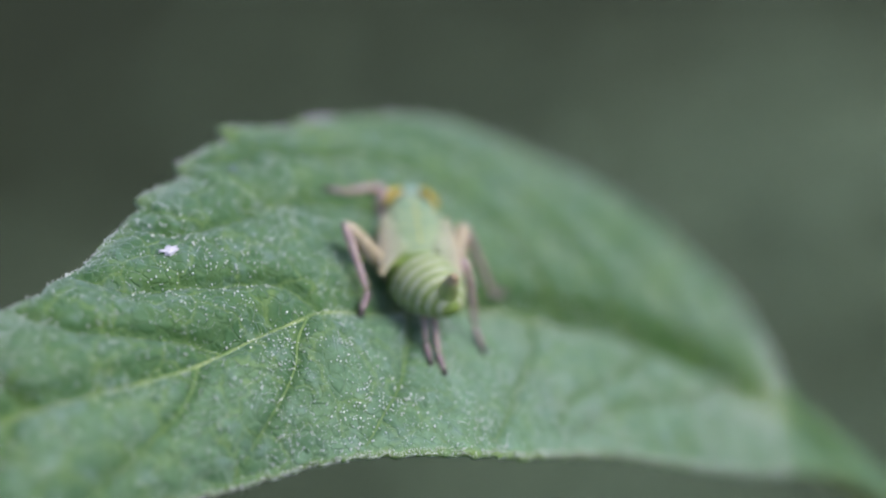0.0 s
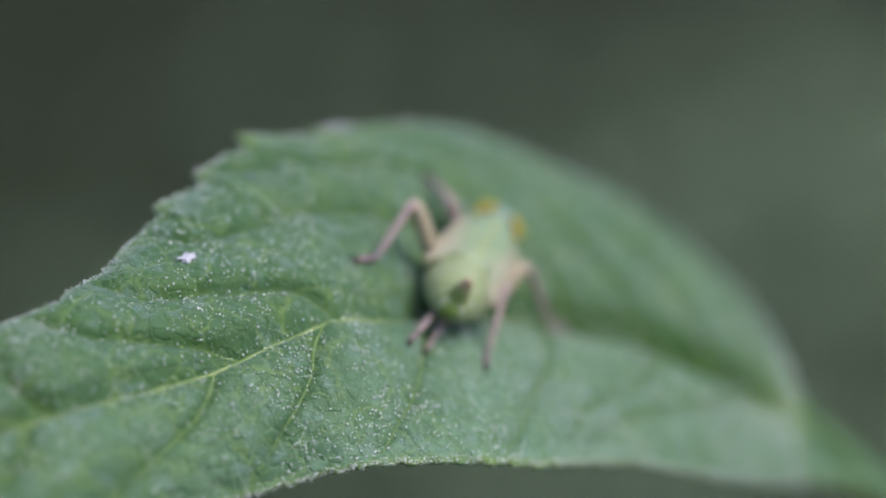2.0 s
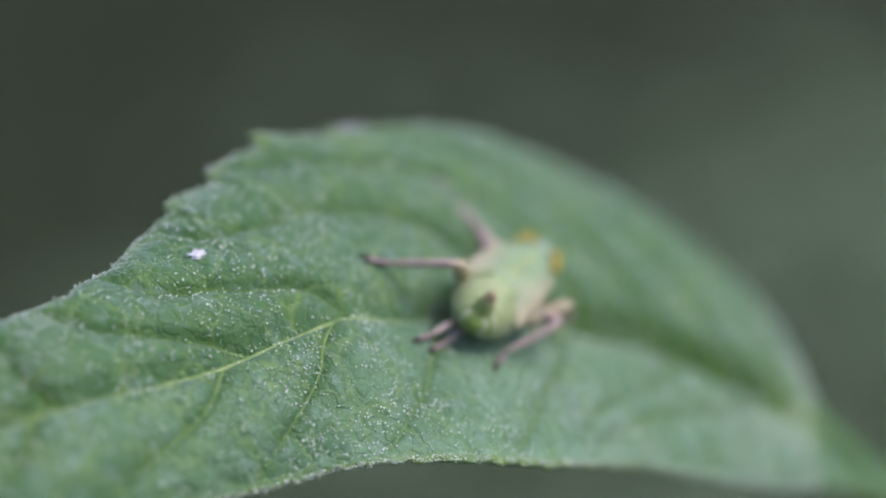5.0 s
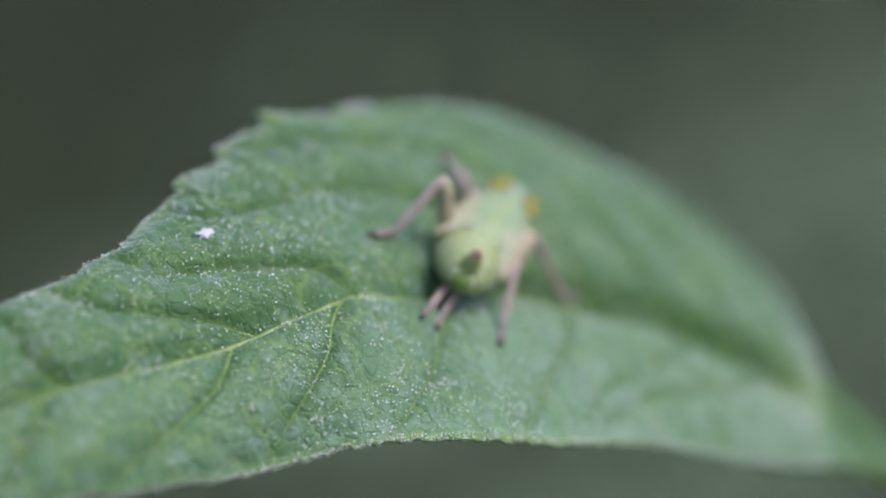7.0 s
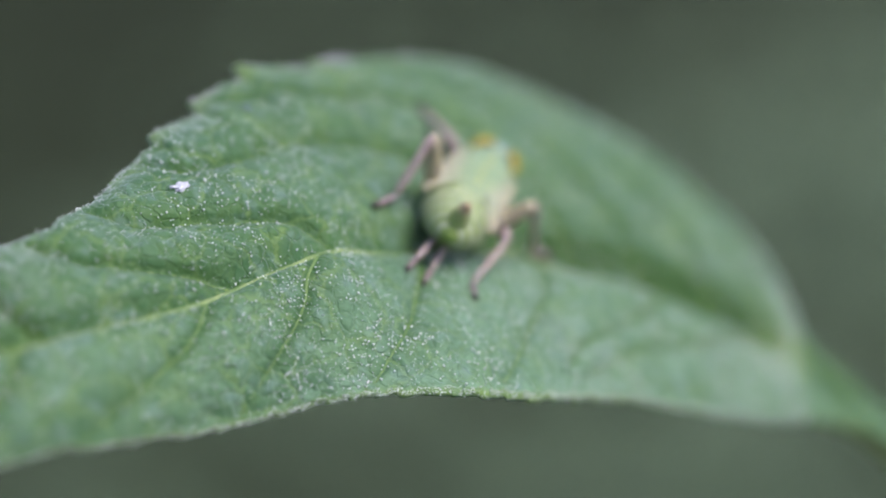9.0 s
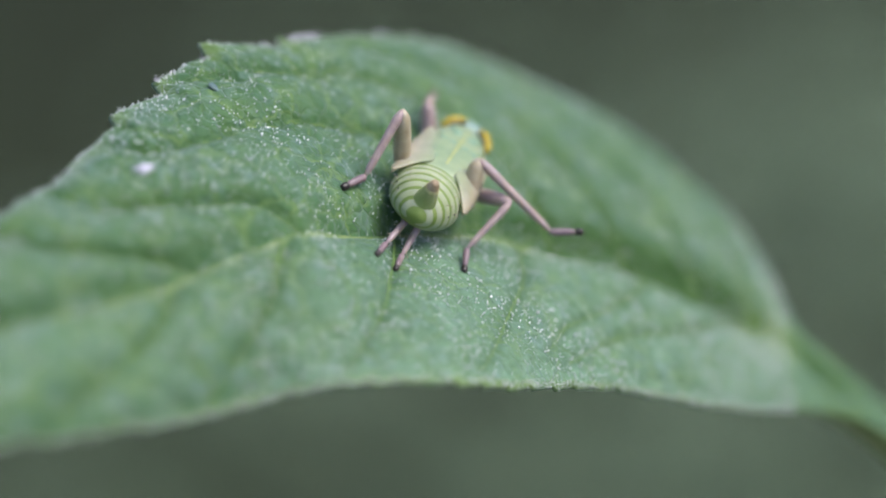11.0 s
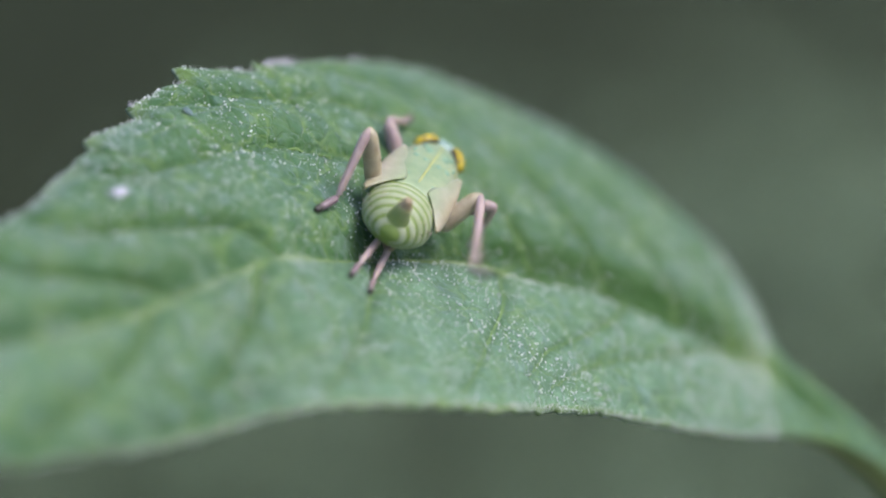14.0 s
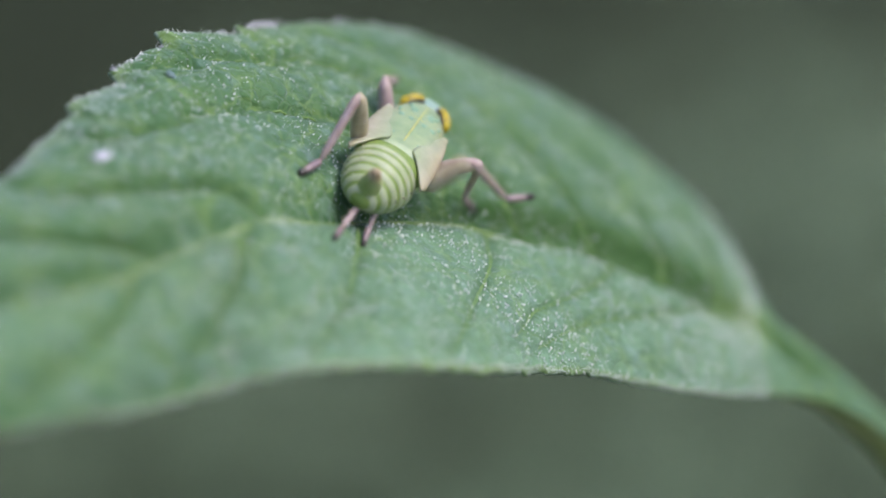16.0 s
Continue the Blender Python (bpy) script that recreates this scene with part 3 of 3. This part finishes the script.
# ---- the nymph ----
def tube(name, mat, a, b, r0, r1, parent, bulge=0.0, label=""):
    """A limb from a to b, in millimetres, with rounded ends."""
    a, b = Vector(a), Vector(b)
    d = (b - a).normalized()
    x = d.cross(Vector((0, 0, 1)) if abs(d.z) < 0.9 else Vector((1, 0, 0))).normalized()
    z = x.cross(d)
    rings = []
    n = 14
    for i in range(n + 1):
        t = i / n
        r = (r0 + (r1 - r0) * t) * (1 + bulge * math.sin(math.pi * t)) * min(1.0, math.sqrt(0.12 + 7 * t), math.sqrt(0.12 + 7 * (1 - t)))
        c = a.lerp(b, t)
        rings.append([(c + x * (r * math.cos(q)) + z * (r * math.sin(q))) * MM for q in [2 * math.pi * k / 12 for k in range(12)]])
    return part(name, loft(rings), mat, parent, label)


ABDOMEN_PIVOT = Vector((0, -0.72, 0.60))
ABD_LEN = 1.75


def abdomen_radius(t):
    return 0.88 * max(0.0, 1 - t ** 2.5) ** 0.62 * (0.94 + 0.06 * min(1, t * 5))


def belly(q):
    """The underside of the abdomen is flatter than its back."""
    return 1.0 if math.sin(q) > 0 else 0.72


def build_nymph():
    bug = new("leafhopper_nymph")
    tagged(bug, "pale green leafhopper nymph with yellow eyes on the leaf", "insect")
    secs = [(2.0, .38, .78, .24), (1.75, .51, .82, .34), (1.3, .69, .85, .41), (0.8, .84, .86, .46), (0.2, .92, .86, .49), (-.35, .92, .84, .48), (-.85, .80, .76, .44)]
    part("thorax", loft([ring_xz(*q, n=32, power=2.3) for q in secs]), M_THORAX, bug)
    secs = [(1.92, .40, .80, .25), (2.12, .40, .80, .27), (2.3, .35, .77, .25), (2.45, .26, .72, .2), (2.54, .12, .68, .12)]
    part("head", loft([ring_xz(*q, n=28, power=2.4) for q in secs]), M_CROWN, bug, "pale blue-green crown of the head")
    for sx in (-1, 1):
        turn = Euler((0, 0, radians(35 * sx))).to_matrix()
        eye = part("compound_eye", ellipsoid((sx * .415, 1.99, .90), (.165, .38, .22), turn=turn), M_EYE, bug, "ochre yellow eye")
        part("pupil_spot", ellipsoid((sx * .505, 1.82, 1.09), (.035, .035, .02), 10, 6), M_BLACK, eye)
        part("pupil_spot", ellipsoid((sx * .345, 2.07, 1.115), (.022, .025, .015), 10, 6), M_BLACK, eye)
        bm = ellipsoid((sx * .33, 1.82, .985), (.06, .33, .178), turn=turn)
        part("eye_rim", bm, M_BLACK, eye, "dark line behind the eye")
        # wing pad: a thin shell over the flank that ends in a rounded corner
        top, low = [], []
        ny, nx = 18, 10
        for i in range(ny + 1):
            u = i / ny
            y = 0.95 - 2.25 * u
            xi = 0.70 - 0.42 * min(1.0, u / 0.58) + 0.70 * max(0, (u - 0.60) / 0.40) ** 0.85
            xo = 0.82 + 0.22 * math.sin(min(u * 1.5, 1.0) * math.pi / 2) - 0.10 * max(0, (u - 0.88) / 0.12) ** 2
            a, b = [], []
            for j in range(nx + 1):
                x = xi + (xo - xi) * j / nx
                z = 0.85 + (0.47 + 0.05 * min(1, u * 2)) * math.sqrt(max(0.0, 1 - (x / 1.07) ** 2)) + 0.035 - 0.06 * (1 - j / nx) ** 2 * (1 if u < 0.62 else 0.8)
                a.append(Vector((sx * x, y, z)) * MM)
                b.append(Vector((sx * (x - 0.01), y, z - 0.045)) * MM)
            top.append(a)
            low.append(b)
        part("wing_pad", loft([t + list(reversed(l)) for t, l in zip(top, low)]), M_PAD, bug, "cream translucent wing pad")
        # blotches on the back
        for (x, y, rx, ry) in ((.22, 1.2, .10, .13), (.40, .75, .10, .10), (.20, .25, .08, .16), (.35, 1.35, .07, .08), (.55, .3, .07, .07), (.17, .72, .07, .09), (.33, -.12, .09, .07), (.52, 1.0, .05, .09)):
            z = 0.86 + 0.47 * math.sqrt(max(0, 1 - (x / 0.95) ** 2)) - 0.02 - 0.06 * max(0, y - 0.9) / 0.5
            part("blotch", ellipsoid((sx * x, y, z), (rx, ry, .035), 14, 8), M_BLOTCH, bug)
    rings = []
    for y, z in ((1.7, 1.165), (1.3, 1.265), (.8, 1.33), (.3, 1.36), (-.1, 1.345), (-.35, 1.3)):
        rings.append([Vector((q, y, z + d)) * MM for q, d in ((-.03, -.02), (-.018, .008), (.018, .008), (.03, -.02), (0, -.05))])
    part("mid_line", loft(rings), M_LINE, bug, "yellow line along the back")
    # pale cross lines between the plates of the back
    for y0, sag in ((0.98, 0.10), (0.42, 0.16)):
        rings = []
        for i in range(21):
            x = -0.6 + 1.2 * i / 20
            y = y0 - sag * (1 - (x / 0.6) ** 2)
            z = 0.86 + 0.475 * math.sqrt(max(0, 1 - (x / 0.95) ** 2)) - 0.012 - 0.10 * max(0, y - 0.7)
            rings.append([Vector((x, y + p, z + q)) * MM for p, q in ((-.03, -.03), (-.015, .006), (.015, .006), (.03, -.03))])
        part("cross_line", loft(rings), M_LINE, bug)
    # hind edge of the thorax
    rings = []
    for i in range(25):
        a = math.pi * (0.08 + 0.84 * i / 24)
        c = Vector((0.86 * math.cos(a), -0.86 + 0.10 * math.sin(a), 0.76 + 0.53 * math.sin(a)))
        rings.append([(c + Vector((math.cos(a) * .04 * math.cos(q), .19 * math.sin(q), math.sin(a) * .04 * math.cos(q)))) * MM for q in [2 * math.pi * k / 8 for k in range(8)]])
    part("hind_band", loft(rings), M_STRIPE, bug, "yellow-green band")
    # abdomen: rings along -y from its pivot
    rings = [[Vector((abdomen_radius(t) * .995 * math.cos(q), -ABD_LEN * t, .9 * belly(q) * abdomen_radius(t) * .995 * math.sin(q))) * MM for q in [2 * math.pi * k / 32 for k in range(32)]] for t in [1 - (1 - i / 24) ** 1.6 for i in range(24)]]
    abdomen = part("abdomen", loft(rings), M_STRIPE, bug, "striped pale green abdomen")
    abdomen.location = ABDOMEN_PIVOT * MM
    nseg = 6
    cut = [0.13 + 0.85 * (1 - (1 - k / nseg) ** 1.2) for k in range(nseg + 1)]
    for k in range(nseg):
        t0, t1 = cut[k], cut[k] + (cut[k + 1] - cut[k]) * 0.64
        rings = []
        for i in range(7):
            t = t0 + (t1 - t0) * i / 6
            r = abdomen_radius(t) + 0.010 * math.sin(math.pi * i / 6) ** 0.6
            ring = []
            for j in range(40):
                q = 2 * math.pi * j / 40
                rq = r - 0.035 * min(1.0, max(0.0, -math.sin(q + 0.2) - 0.8) * 3)
                ring.append(Vector((rq * math.cos(q), -ABD_LEN * t, .9 * belly(q) * rq * math.sin(q))) * MM)
            rings.append(ring)
        part("segment", loft(rings), M_BAND, abdomen)
    rings = []
    for i in range(10):
        t = i / 9
        c = Vector((0, -1.31 - 0.31 * t, 0.14 + 0.64 * t))
        e = Vector((0, 0.85, 0.5)).normalized()
        r = 0.37 - 0.205 * t ** 0.8
        rings.append([(c + Vector((1, 0, 0)) * (r * math.cos(q)) + e * (r * math.sin(q))) * MM for q in [2 * math.pi * j / 16 for j in range(16)]])
    part("tail_tube", loft(rings), M_TUBE, abdomen)
    rings = []
    for i in range(8):
        t = i / 7
        c = Vector((0, -1.605 - 0.09 * t, 0.75 + 0.20 * t))
        e = Vector((0, 0.85, 0.5)).normalized()
        r = 0.150 - 0.07 * t ** 2
        rings.append([(c + Vector((1, 0, 0)) * (r * math.cos(q)) + e * (r * math.sin(q))) * MM for q in [2 * math.pi * j / 14 for j in range(14)]])
    part("tail_tip", loft(rings), M_TIP, abdomen, "brown tail tip")
    # dark pores and short bristles along the flanks
    rnd = random.Random(5)
    for sx in (-1, 1):
        for t in (0.30, 0.48, 0.64):
            q, rr = 0.30, abdomen_radius(t) + 0.008
            part("pore", ellipsoid((sx * rr * math.cos(q), -ABD_LEN * t, .9 * rr * math.sin(q)), (.020, .030, .022), 10, 6), M_BLACK, abdomen)
        for k in range(9):
            t, q = 0.12 + 0.07 * k + rnd.uniform(-0.02, 0.02), rnd.uniform(0.15, 0.9)
            out = Vector((sx * math.cos(q), -0.35, math.sin(q)))
            a = Vector((sx * abdomen_radius(t) * math.cos(q), -ABD_LEN * t, .9 * abdomen_radius(t) * math.sin(q)))
            tube("bristle", M_FEMUR, a, a + out * rnd.uniform(0.10, 0.20), 0.009, 0.003, abdomen)
    return bug, abdomen


nymph, abdomen = build_nymph()
# legs: hip in the body, length of thigh and of shin with foot, thickness, sag of the ankle
LEGS = {
    "front_left": ((-0.600, 1.451, 0.250), 1.189, 1.889, 0.155, 0.10),
    "middle_left": ((-0.813, -0.603, 0.778), 1.598, 2.347, 0.175, 0.42),
    "hind_left": ((-0.110, -1.150, 0.140), 0.670, 2.110, 0.14, 0.14),
    "front_right": ((0.800, 0.403, 0.539), 1.300, 2.107, 0.145, 0.35),
    "middle_right": ((0.950, -0.325, 0.518), 1.300, 3.009, 0.170, 0.45),
    "hind_right": ((0.140, -1.150, 0.140), 0.650, 1.750, 0.14, 0.14),
}


def build_legs():
    made = {}
    for key, (hip, l1, l2, r, sag) in LEGS.items():
        femur = tube("femur", M_TIBIA if key.startswith("front") else M_FEMUR, (0, 0, 0), (0, l1, 0), r * 1.05, r * 0.92, nymph, 0.25)
        ankle = Vector((0, l2 - 0.62, -sag))
        tibia = tube("tibia", M_TIBIA, (0, 0, 0), ankle, r * 0.70, r * 0.46, nymph)
        toe = Vector((0, l2, 0))
        mid = ankle.lerp(toe, 0.76)
        tube("tarsus", M_TARSUS, ankle.lerp(toe, -0.05), mid, r * 0.50, r * 0.44, tibia, 0.15, "purplish-brown foot")
        tube("claw", M_BLACK, ankle.lerp(toe, 0.72), toe, r * 0.50, r * 0.40, tibia, 0.2, "dark claw")
        rnd = random.Random(len(key))
        for k in range(9):
            c = ankle * (0.2 + 0.75 * k / 9)
            q = rnd.uniform(0, 6.28)
            out = Vector((math.cos(q), 0.9, math.sin(q))).normalized()
            tube("spine", M_FEMUR, c, c + out * 0.22, 0.014, 0.005, tibia)
        if key.startswith("middle"):
            for k in range(8):
                c = Vector((0, l1 * (0.3 + 0.65 * k / 8), -r * 0.85))
                tube("spine", M_FEMUR, c, c + Vector((rnd.uniform(-0.05, 0.05), 0.08, -0.14)), 0.010, 0.004, femur)
        made[key] = (femur, tibia)
    return made


legs = build_legs()

# t, place in millimetres, turn in degrees
BODY = (
    (0, -1.27, -0.96, 1.21, 14.6, 6.9, 6.4),
    (0.5, -0.68, -0.42, 0.97, 13.5, 8.3, 2.5),
    (0.85, -0.68, -0.42, 0.97, 13.5, 8.3, 2.5),
    (1, -0.64, -0.2, 0.87, 12.9, 25.5, -8.6),
    (1.25, -0.57, -0.13, 0.84, 9.2, 29.8, -15.9),
    (1.5, -0.57, -0.13, 0.84, 9.2, 29.8, -15.9),
    (2.2, -0.57, -0.13, 0.84, 9.2, 29.8, -15.9),
    (2.5, -0.23, -0.27, 0.63, 4.7, 32.4, -21.2),
    (2.8, -0.07, -0.64, 0.46, 2.3, 30.2, -25.0),
    (5.5, -0.07, -0.64, 0.46, 2.3, 30.2, -25.0),
    (5.7, -0.07, -0.64, 0.46, 2.3, 30.2, -25.0),
    (5.95, -0.92, -0.05, 1.02, 8.0, 30.6, -14.5),
    (6.3, -1.07, -0.02, 1.05, 9.0, 30.6, -13.0),
    (6.58, -1.2, 0.0, 1.10, 10.0, 30.6, -11.0),
    (6.75, -0.86, -0.10, 0.98, 7.6, 30.6, -16.5),
    (7, -0.76, -0.12, 0.96, 7.2, 30.4, -17.5),
    (7.1, -0.76, -0.12, 0.96, 7.2, 30.4, -17.5),
    (7.5, -0.49, 0.02, 0.82, 5.9, 28.9, -16.2),
    (9, -0.55, 0.02, 0.82, 5.9, 28.9, -16.2),
    (10, -0.57, -0.06, 0.81, 5.2, 27.5, -15.9),
    (12.5, -0.78, 0.02, 0.94, 6, 28.6, -15.7),
    (16, -0.77, 0.12, 1.0, 5.1, 28.6, -16.8),
)
# t, lift of the tail, turn to its right, in degrees
TAIL = ((0, 12, 24), (0.8, 12, 24), (1.05, 15, 12), (1.3, 17, 7), (9.0, 17, 7), (10, 16, 3), (12.5, 17, 3), (14.6, 16, 4), (15.2, 6, 0), (16, 3, -2))


def between(rows, t):
    for a, b in zip(rows, rows[1:]):
        if t <= b[0]:
            k = min(1.0, max(0.0, (t - a[0]) / (b[0] - a[0])))
            return a[1:], b[1:], k * k * (3 - 2 * k)
    return rows[-1][1:], rows[-1][1:], 0.0


def body_pose(t):
    a, b, k = between(BODY, t)
    ma, mb = (pose(q[0] * MM, q[1] * MM, q[2] * MM, *q[3:]) for q in (a, b))
    return Matrix.LocRotScale(ma.translation.lerp(mb.translation, k), ma.to_quaternion().slerp(mb.to_quaternion(), k), None)


def tail_pose(t):
    a, b, k = between(TAIL, t)
    lift, turn = (p + (q - p) * k for p, q in zip(a, b))
    return pose(*(ABDOMEN_PIVOT * MM), -lift, 0, turn)


# where each foot stands, in millimetres, from the time given on
FEET = {
    "front_left": ((0, -3.41, 0.06, 3.14), (0.85, -3.39, 0.04, 3.11), (1, -2.05, 1.24, 2.6), (1.15, -1.35, 3.03, 2.44), (5.8, -1.48, 2.95, 2.54), (10.2, -1.48, 2.96, 2.53), (11, -0.47, 3.45, 2.1), (16, -0.45, 3.49, 2.11)),
    "middle_left": ((0, -2.48, -3.46, 1.42), (0.8, -2.49, -3.49, 1.42), (0.95, -3.07, -2.13, 2.42), (1.2, -3.12, -2.12, 2.45), (7.1, -3.15, -2.07, 2.49), (7.35, -2.5, -1.93, 1.99), (10, -2.52, -1.98, 1.99), (12.3, -2.64, -2.05, 2.1), (16, -2.66, -2.16, 2.09)),
    "hind_left": ((0, -0.8, -3.83, 0.32), (0.8, -0.76, -3.93, 0.3), (1.1, -1.74, -3.55, 0.94), (7, -1.87, -3.58, 1.02), (8, -1.66, -3.23, 0.94), (10, -1.69, -3.35, 0.95), (12.5, -1.85, -3.43, 1.05), (16, -1.88, -3.46, 1.06)),
    "front_right": ((0, 0.5, -2.32, -0.15), (1.8, 0.54, -2.32, -0.17), (2, 0.12, -3.02, -0.02), (10.2, -0.02, -3.04, 0.07), (12.3, 0.84, -0.47, -0.16), (12.5, 0.68, -0.6, -0.1), (12.7, 0.25, -3.06, -0.14), (12.9, 0.95, -1.21, -0.25), (13, -0.39, -3.64, 0.18), (13.3, 0.33, -2.07, -0.03), (13.5, 0.89, -0.63, -0.2), (13.7, 1.48, 0.85, -0.66), (14, 1.2, 0.7, -0.52), (14.3, 1.04, -1.56, -0.35), (14.5, 0.89, -1.27, -0.23), (14.7, 0.76, -1.46, -0.16), (14.9, -0.43, -3.6, 0.21), (15, 0.78, -1.94, -0.26), (15.1, 1.58, 0.85, -0.76), (15.3, 0.42, -2.07, -0.07), (15.5, -0.4, -3.45, 0.22), (15.8, -0.36, -2.94, 0.29), (16, 1.41, 1.02, -0.37)),
    "middle_right": ((0, 1.07, 0.88, -0.08), (0.7, 1.29, 1.01, -0.16), (1, 1.53, 1.03, -0.5), (1.2, 2.32, 1.28, -1.04), (5.5, 2.11, 1.55, -0.68), (10.2, 1.87, 1.06, -0.77), (11.2, 3.2, -1.2, 0.6), (12.3, 1.15, -3.29, 1.26), (12.5, 1.02, -3.17, 0.75), (12.7, 1.71, -3.25, 1.31), (12.9, 1.47, -3.16, 0.75), (13, 1.21, -3.3, 1.41), (13.3, 1.69, -3.25, 1.83), (13.5, 1.92, -3.19, 1.35), (13.7, 1.85, -3.19, 1.29), (14, 1.35, -3.17, 0.9), (14.3, 1.84, -3.02, 0.69), (14.5, 1.52, -3.08, 0.74), (14.7, 1.71, -2.99, 0.61), (14.9, 0.3, -1.87, -0.23), (15, 1.26, -3.13, 0.9), (15.1, 1.57, -3.14, 1.06), (15.3, -0.15, -2.29, -0.01), (15.4, -0.69, -2.95, 0.22), (15.6, -0.73, -3.16, 0.18), (15.8, 1.62, -3.04, 0.78), (16, 2.77, 1.29, -0.08)),
    "hind_right": ((0, -0.47, -4.0, 0.14), (0.8, -0.49, -4.07, 0.14), (1.1, -1.34, -3.31, 0.55), (7, -1.52, -3.48, 0.71), (8, -1.27, -3.23, 0.55), (10, -1.27, -3.25, 0.55), (12.5, -1.41, -3.31, 0.59), (14.6, -1.44, -3.39, 0.63), (15, -1.24, -2.96, 0.58), (15.5, -1.53, -3.42, 0.75), (16, -1.24, -2.79, 0.58)),
}
TIMES = [i / 10 for i in range(161)]


def limb(origin, along, side):
    """A pose at origin with +y along the limb and +z towards side."""
    y = along.normalized()
    x = y.cross(side).normalized()
    z = x.cross(y)
    return Matrix.Translation(origin) @ Matrix((x, y, z)).transposed().to_4x4()


# t, way in which a knee points, in the body's space
KNEES = {
    "front_left": ((0, 0.25, 0.90, 0.30), (0.8, 0.25, 0.90, 0.30), (1.1, -0.41, -0.4, 0.82), (2.2, -0.41, -0.4, 0.82), (2.7, 0.02, -0.01, 1.0), (5.7, 0.02, -0.01, 1.0), (5.95, -0.44, -0.47, 0.77), (7.1, -0.44, -0.47, 0.77), (7.5, -0.27, -0.51, 0.82), (9.2, -0.27, -0.51, 0.82), (10, -0.17, -0.4, 0.9), (10.2, -0.17, -0.4, 0.9), (12.2, -0.67, -0.23, 0.71), (14.6, -0.67, -0.23, 0.71), (16, -0.47, -0.18, 0.87)),
    "middle_left": ((0, -0.67, 0.23, 0.7), (0.8, -0.67, 0.23, 0.7), (1.1, -0.52, 0.48, 0.71), (2.2, -0.52, 0.48, 0.71), (2.7, 0.37, -0.44, 0.82), (5.7, 0.37, -0.44, 0.82), (5.95, -0.68, 0.53, 0.5), (6.5, -0.15, 0.80, 0.56), (7.1, 0.11, 0.61, 0.78), (7.5, -0.34, 0.09, 0.94), (9.2, -0.34, 0.09, 0.94), (10, -0.34, 0.1, 0.94), (10.2, -0.34, 0.1, 0.94), (12.2, -0.41, 0.11, 0.9), (14.6, -0.41, 0.11, 0.9), (16, -0.26, 0.03, 0.96)),
    "hind_left": ((0, 0.20, 0.15, 0.95), (16, 0.20, 0.15, 0.95)),
    "front_right": ((0, -0.07, -0.08, 0.99), (0.8, -0.07, -0.08, 0.99), (1.1, -0.07, -0.08, 0.99), (2.2, -0.07, -0.08, 0.99), (2.7, 0.71, 0.02, 0.7), (5.7, 0.71, 0.02, 0.7), (5.95, -0.14, -0.13, 0.98), (7.1, -0.14, -0.13, 0.98), (7.5, 0.71, 0.08, 0.7), (9.2, 0.71, 0.08, 0.7), (10, 0.65, 0.04, 0.76), (10.2, 0.65, 0.04, 0.76), (16, 0.65, 0.04, 0.76)),
    "middle_right": ((0, 0.05, 0.74, 0.67), (0.8, 0.05, 0.74, 0.67), (1.1, -0.17, 0.58, 0.8), (2.2, -0.17, 0.58, 0.8), (2.7, 0.42, 0.2, 0.89), (5.7, 0.42, 0.2, 0.89), (5.95, -0.32, 0.55, 0.78), (7.1, -0.32, 0.55, 0.78), (7.5, 0.37, 0.22, 0.9), (9.2, 0.37, 0.22, 0.9), (10, 0.39, 0.23, 0.89), (10.2, 0.39, 0.23, 0.89), (12.2, 0.27, 0.59, 0.76), (14.6, 0.27, 0.59, 0.76), (16, 0.17, -0.07, 0.98)),
    "hind_right": ((0, 0.10, 0.10, 0.95), (16, 0.10, 0.10, 0.95)),
}


def brushing(key, t):
    """The quick sway of a right leg that brushes, in millimetres."""
    spans = {"middle_right": ((12.35, 14.85),), "front_right": ((12.35, 12.75), (13.25, 14.8))}.get(key, ())
    k = max([0.0] + [min(1.0, (t - a) * 8, (b - t) * 8) for a, b in spans if a < t < b])
    return Vector((0.75, 0.3, 0.1)) * (k * math.sin(2 * math.pi * 6 * t))


def leg_poses(key, t):
    """Poses of thigh and shin in the body's space, with the foot on its place in the world."""
    hip, l1, l2 = LEGS[key][:3]
    hip = Vector(hip) * MM
    a, b, k = between(KNEES[key], t)
    pole = Vector(a).lerp(Vector(b), k)
    a, b, k = between(FEET[key], t)
    foot = body_pose(t).inverted() @ ((Vector(a).lerp(Vector(b), k) + brushing(key, t)) * MM)
    l1, l2 = l1 * MM, l2 * MM
    d = foot - hip
    u = d.normalized()
    dist = min(max(d.length, abs(l1 - l2) * 1.02), (l1 + l2) * 0.998)
    x = (l1 * l1 - l2 * l2 + dist * dist) / (2 * dist)
    h = math.sqrt(max(l1 * l1 - x * x, 0.0))
    p = (pole - u * pole.dot(u)).normalized()
    knee = hip + u * x + p * h
    return limb(hip, knee - hip, p), limb(knee, hip + u * dist - knee, p)


def motions():
    walk(nymph, [(t, body_pose(t)) for t in TIMES])
    walk(abdomen, [(t, tail_pose(t)) for t in TIMES])
    for key, (femur, tibia) in legs.items():
        times = sorted(set(TIMES + [12.2 + i / 50 for i in range(140)])) if key.endswith("right") else TIMES
        poses = [(t, *leg_poses(key, t)) for t in times]
        walk(femur, [(t, m) for t, m, n in poses])
        walk(tibia, [(t, n) for t, m, n in poses])


motions()
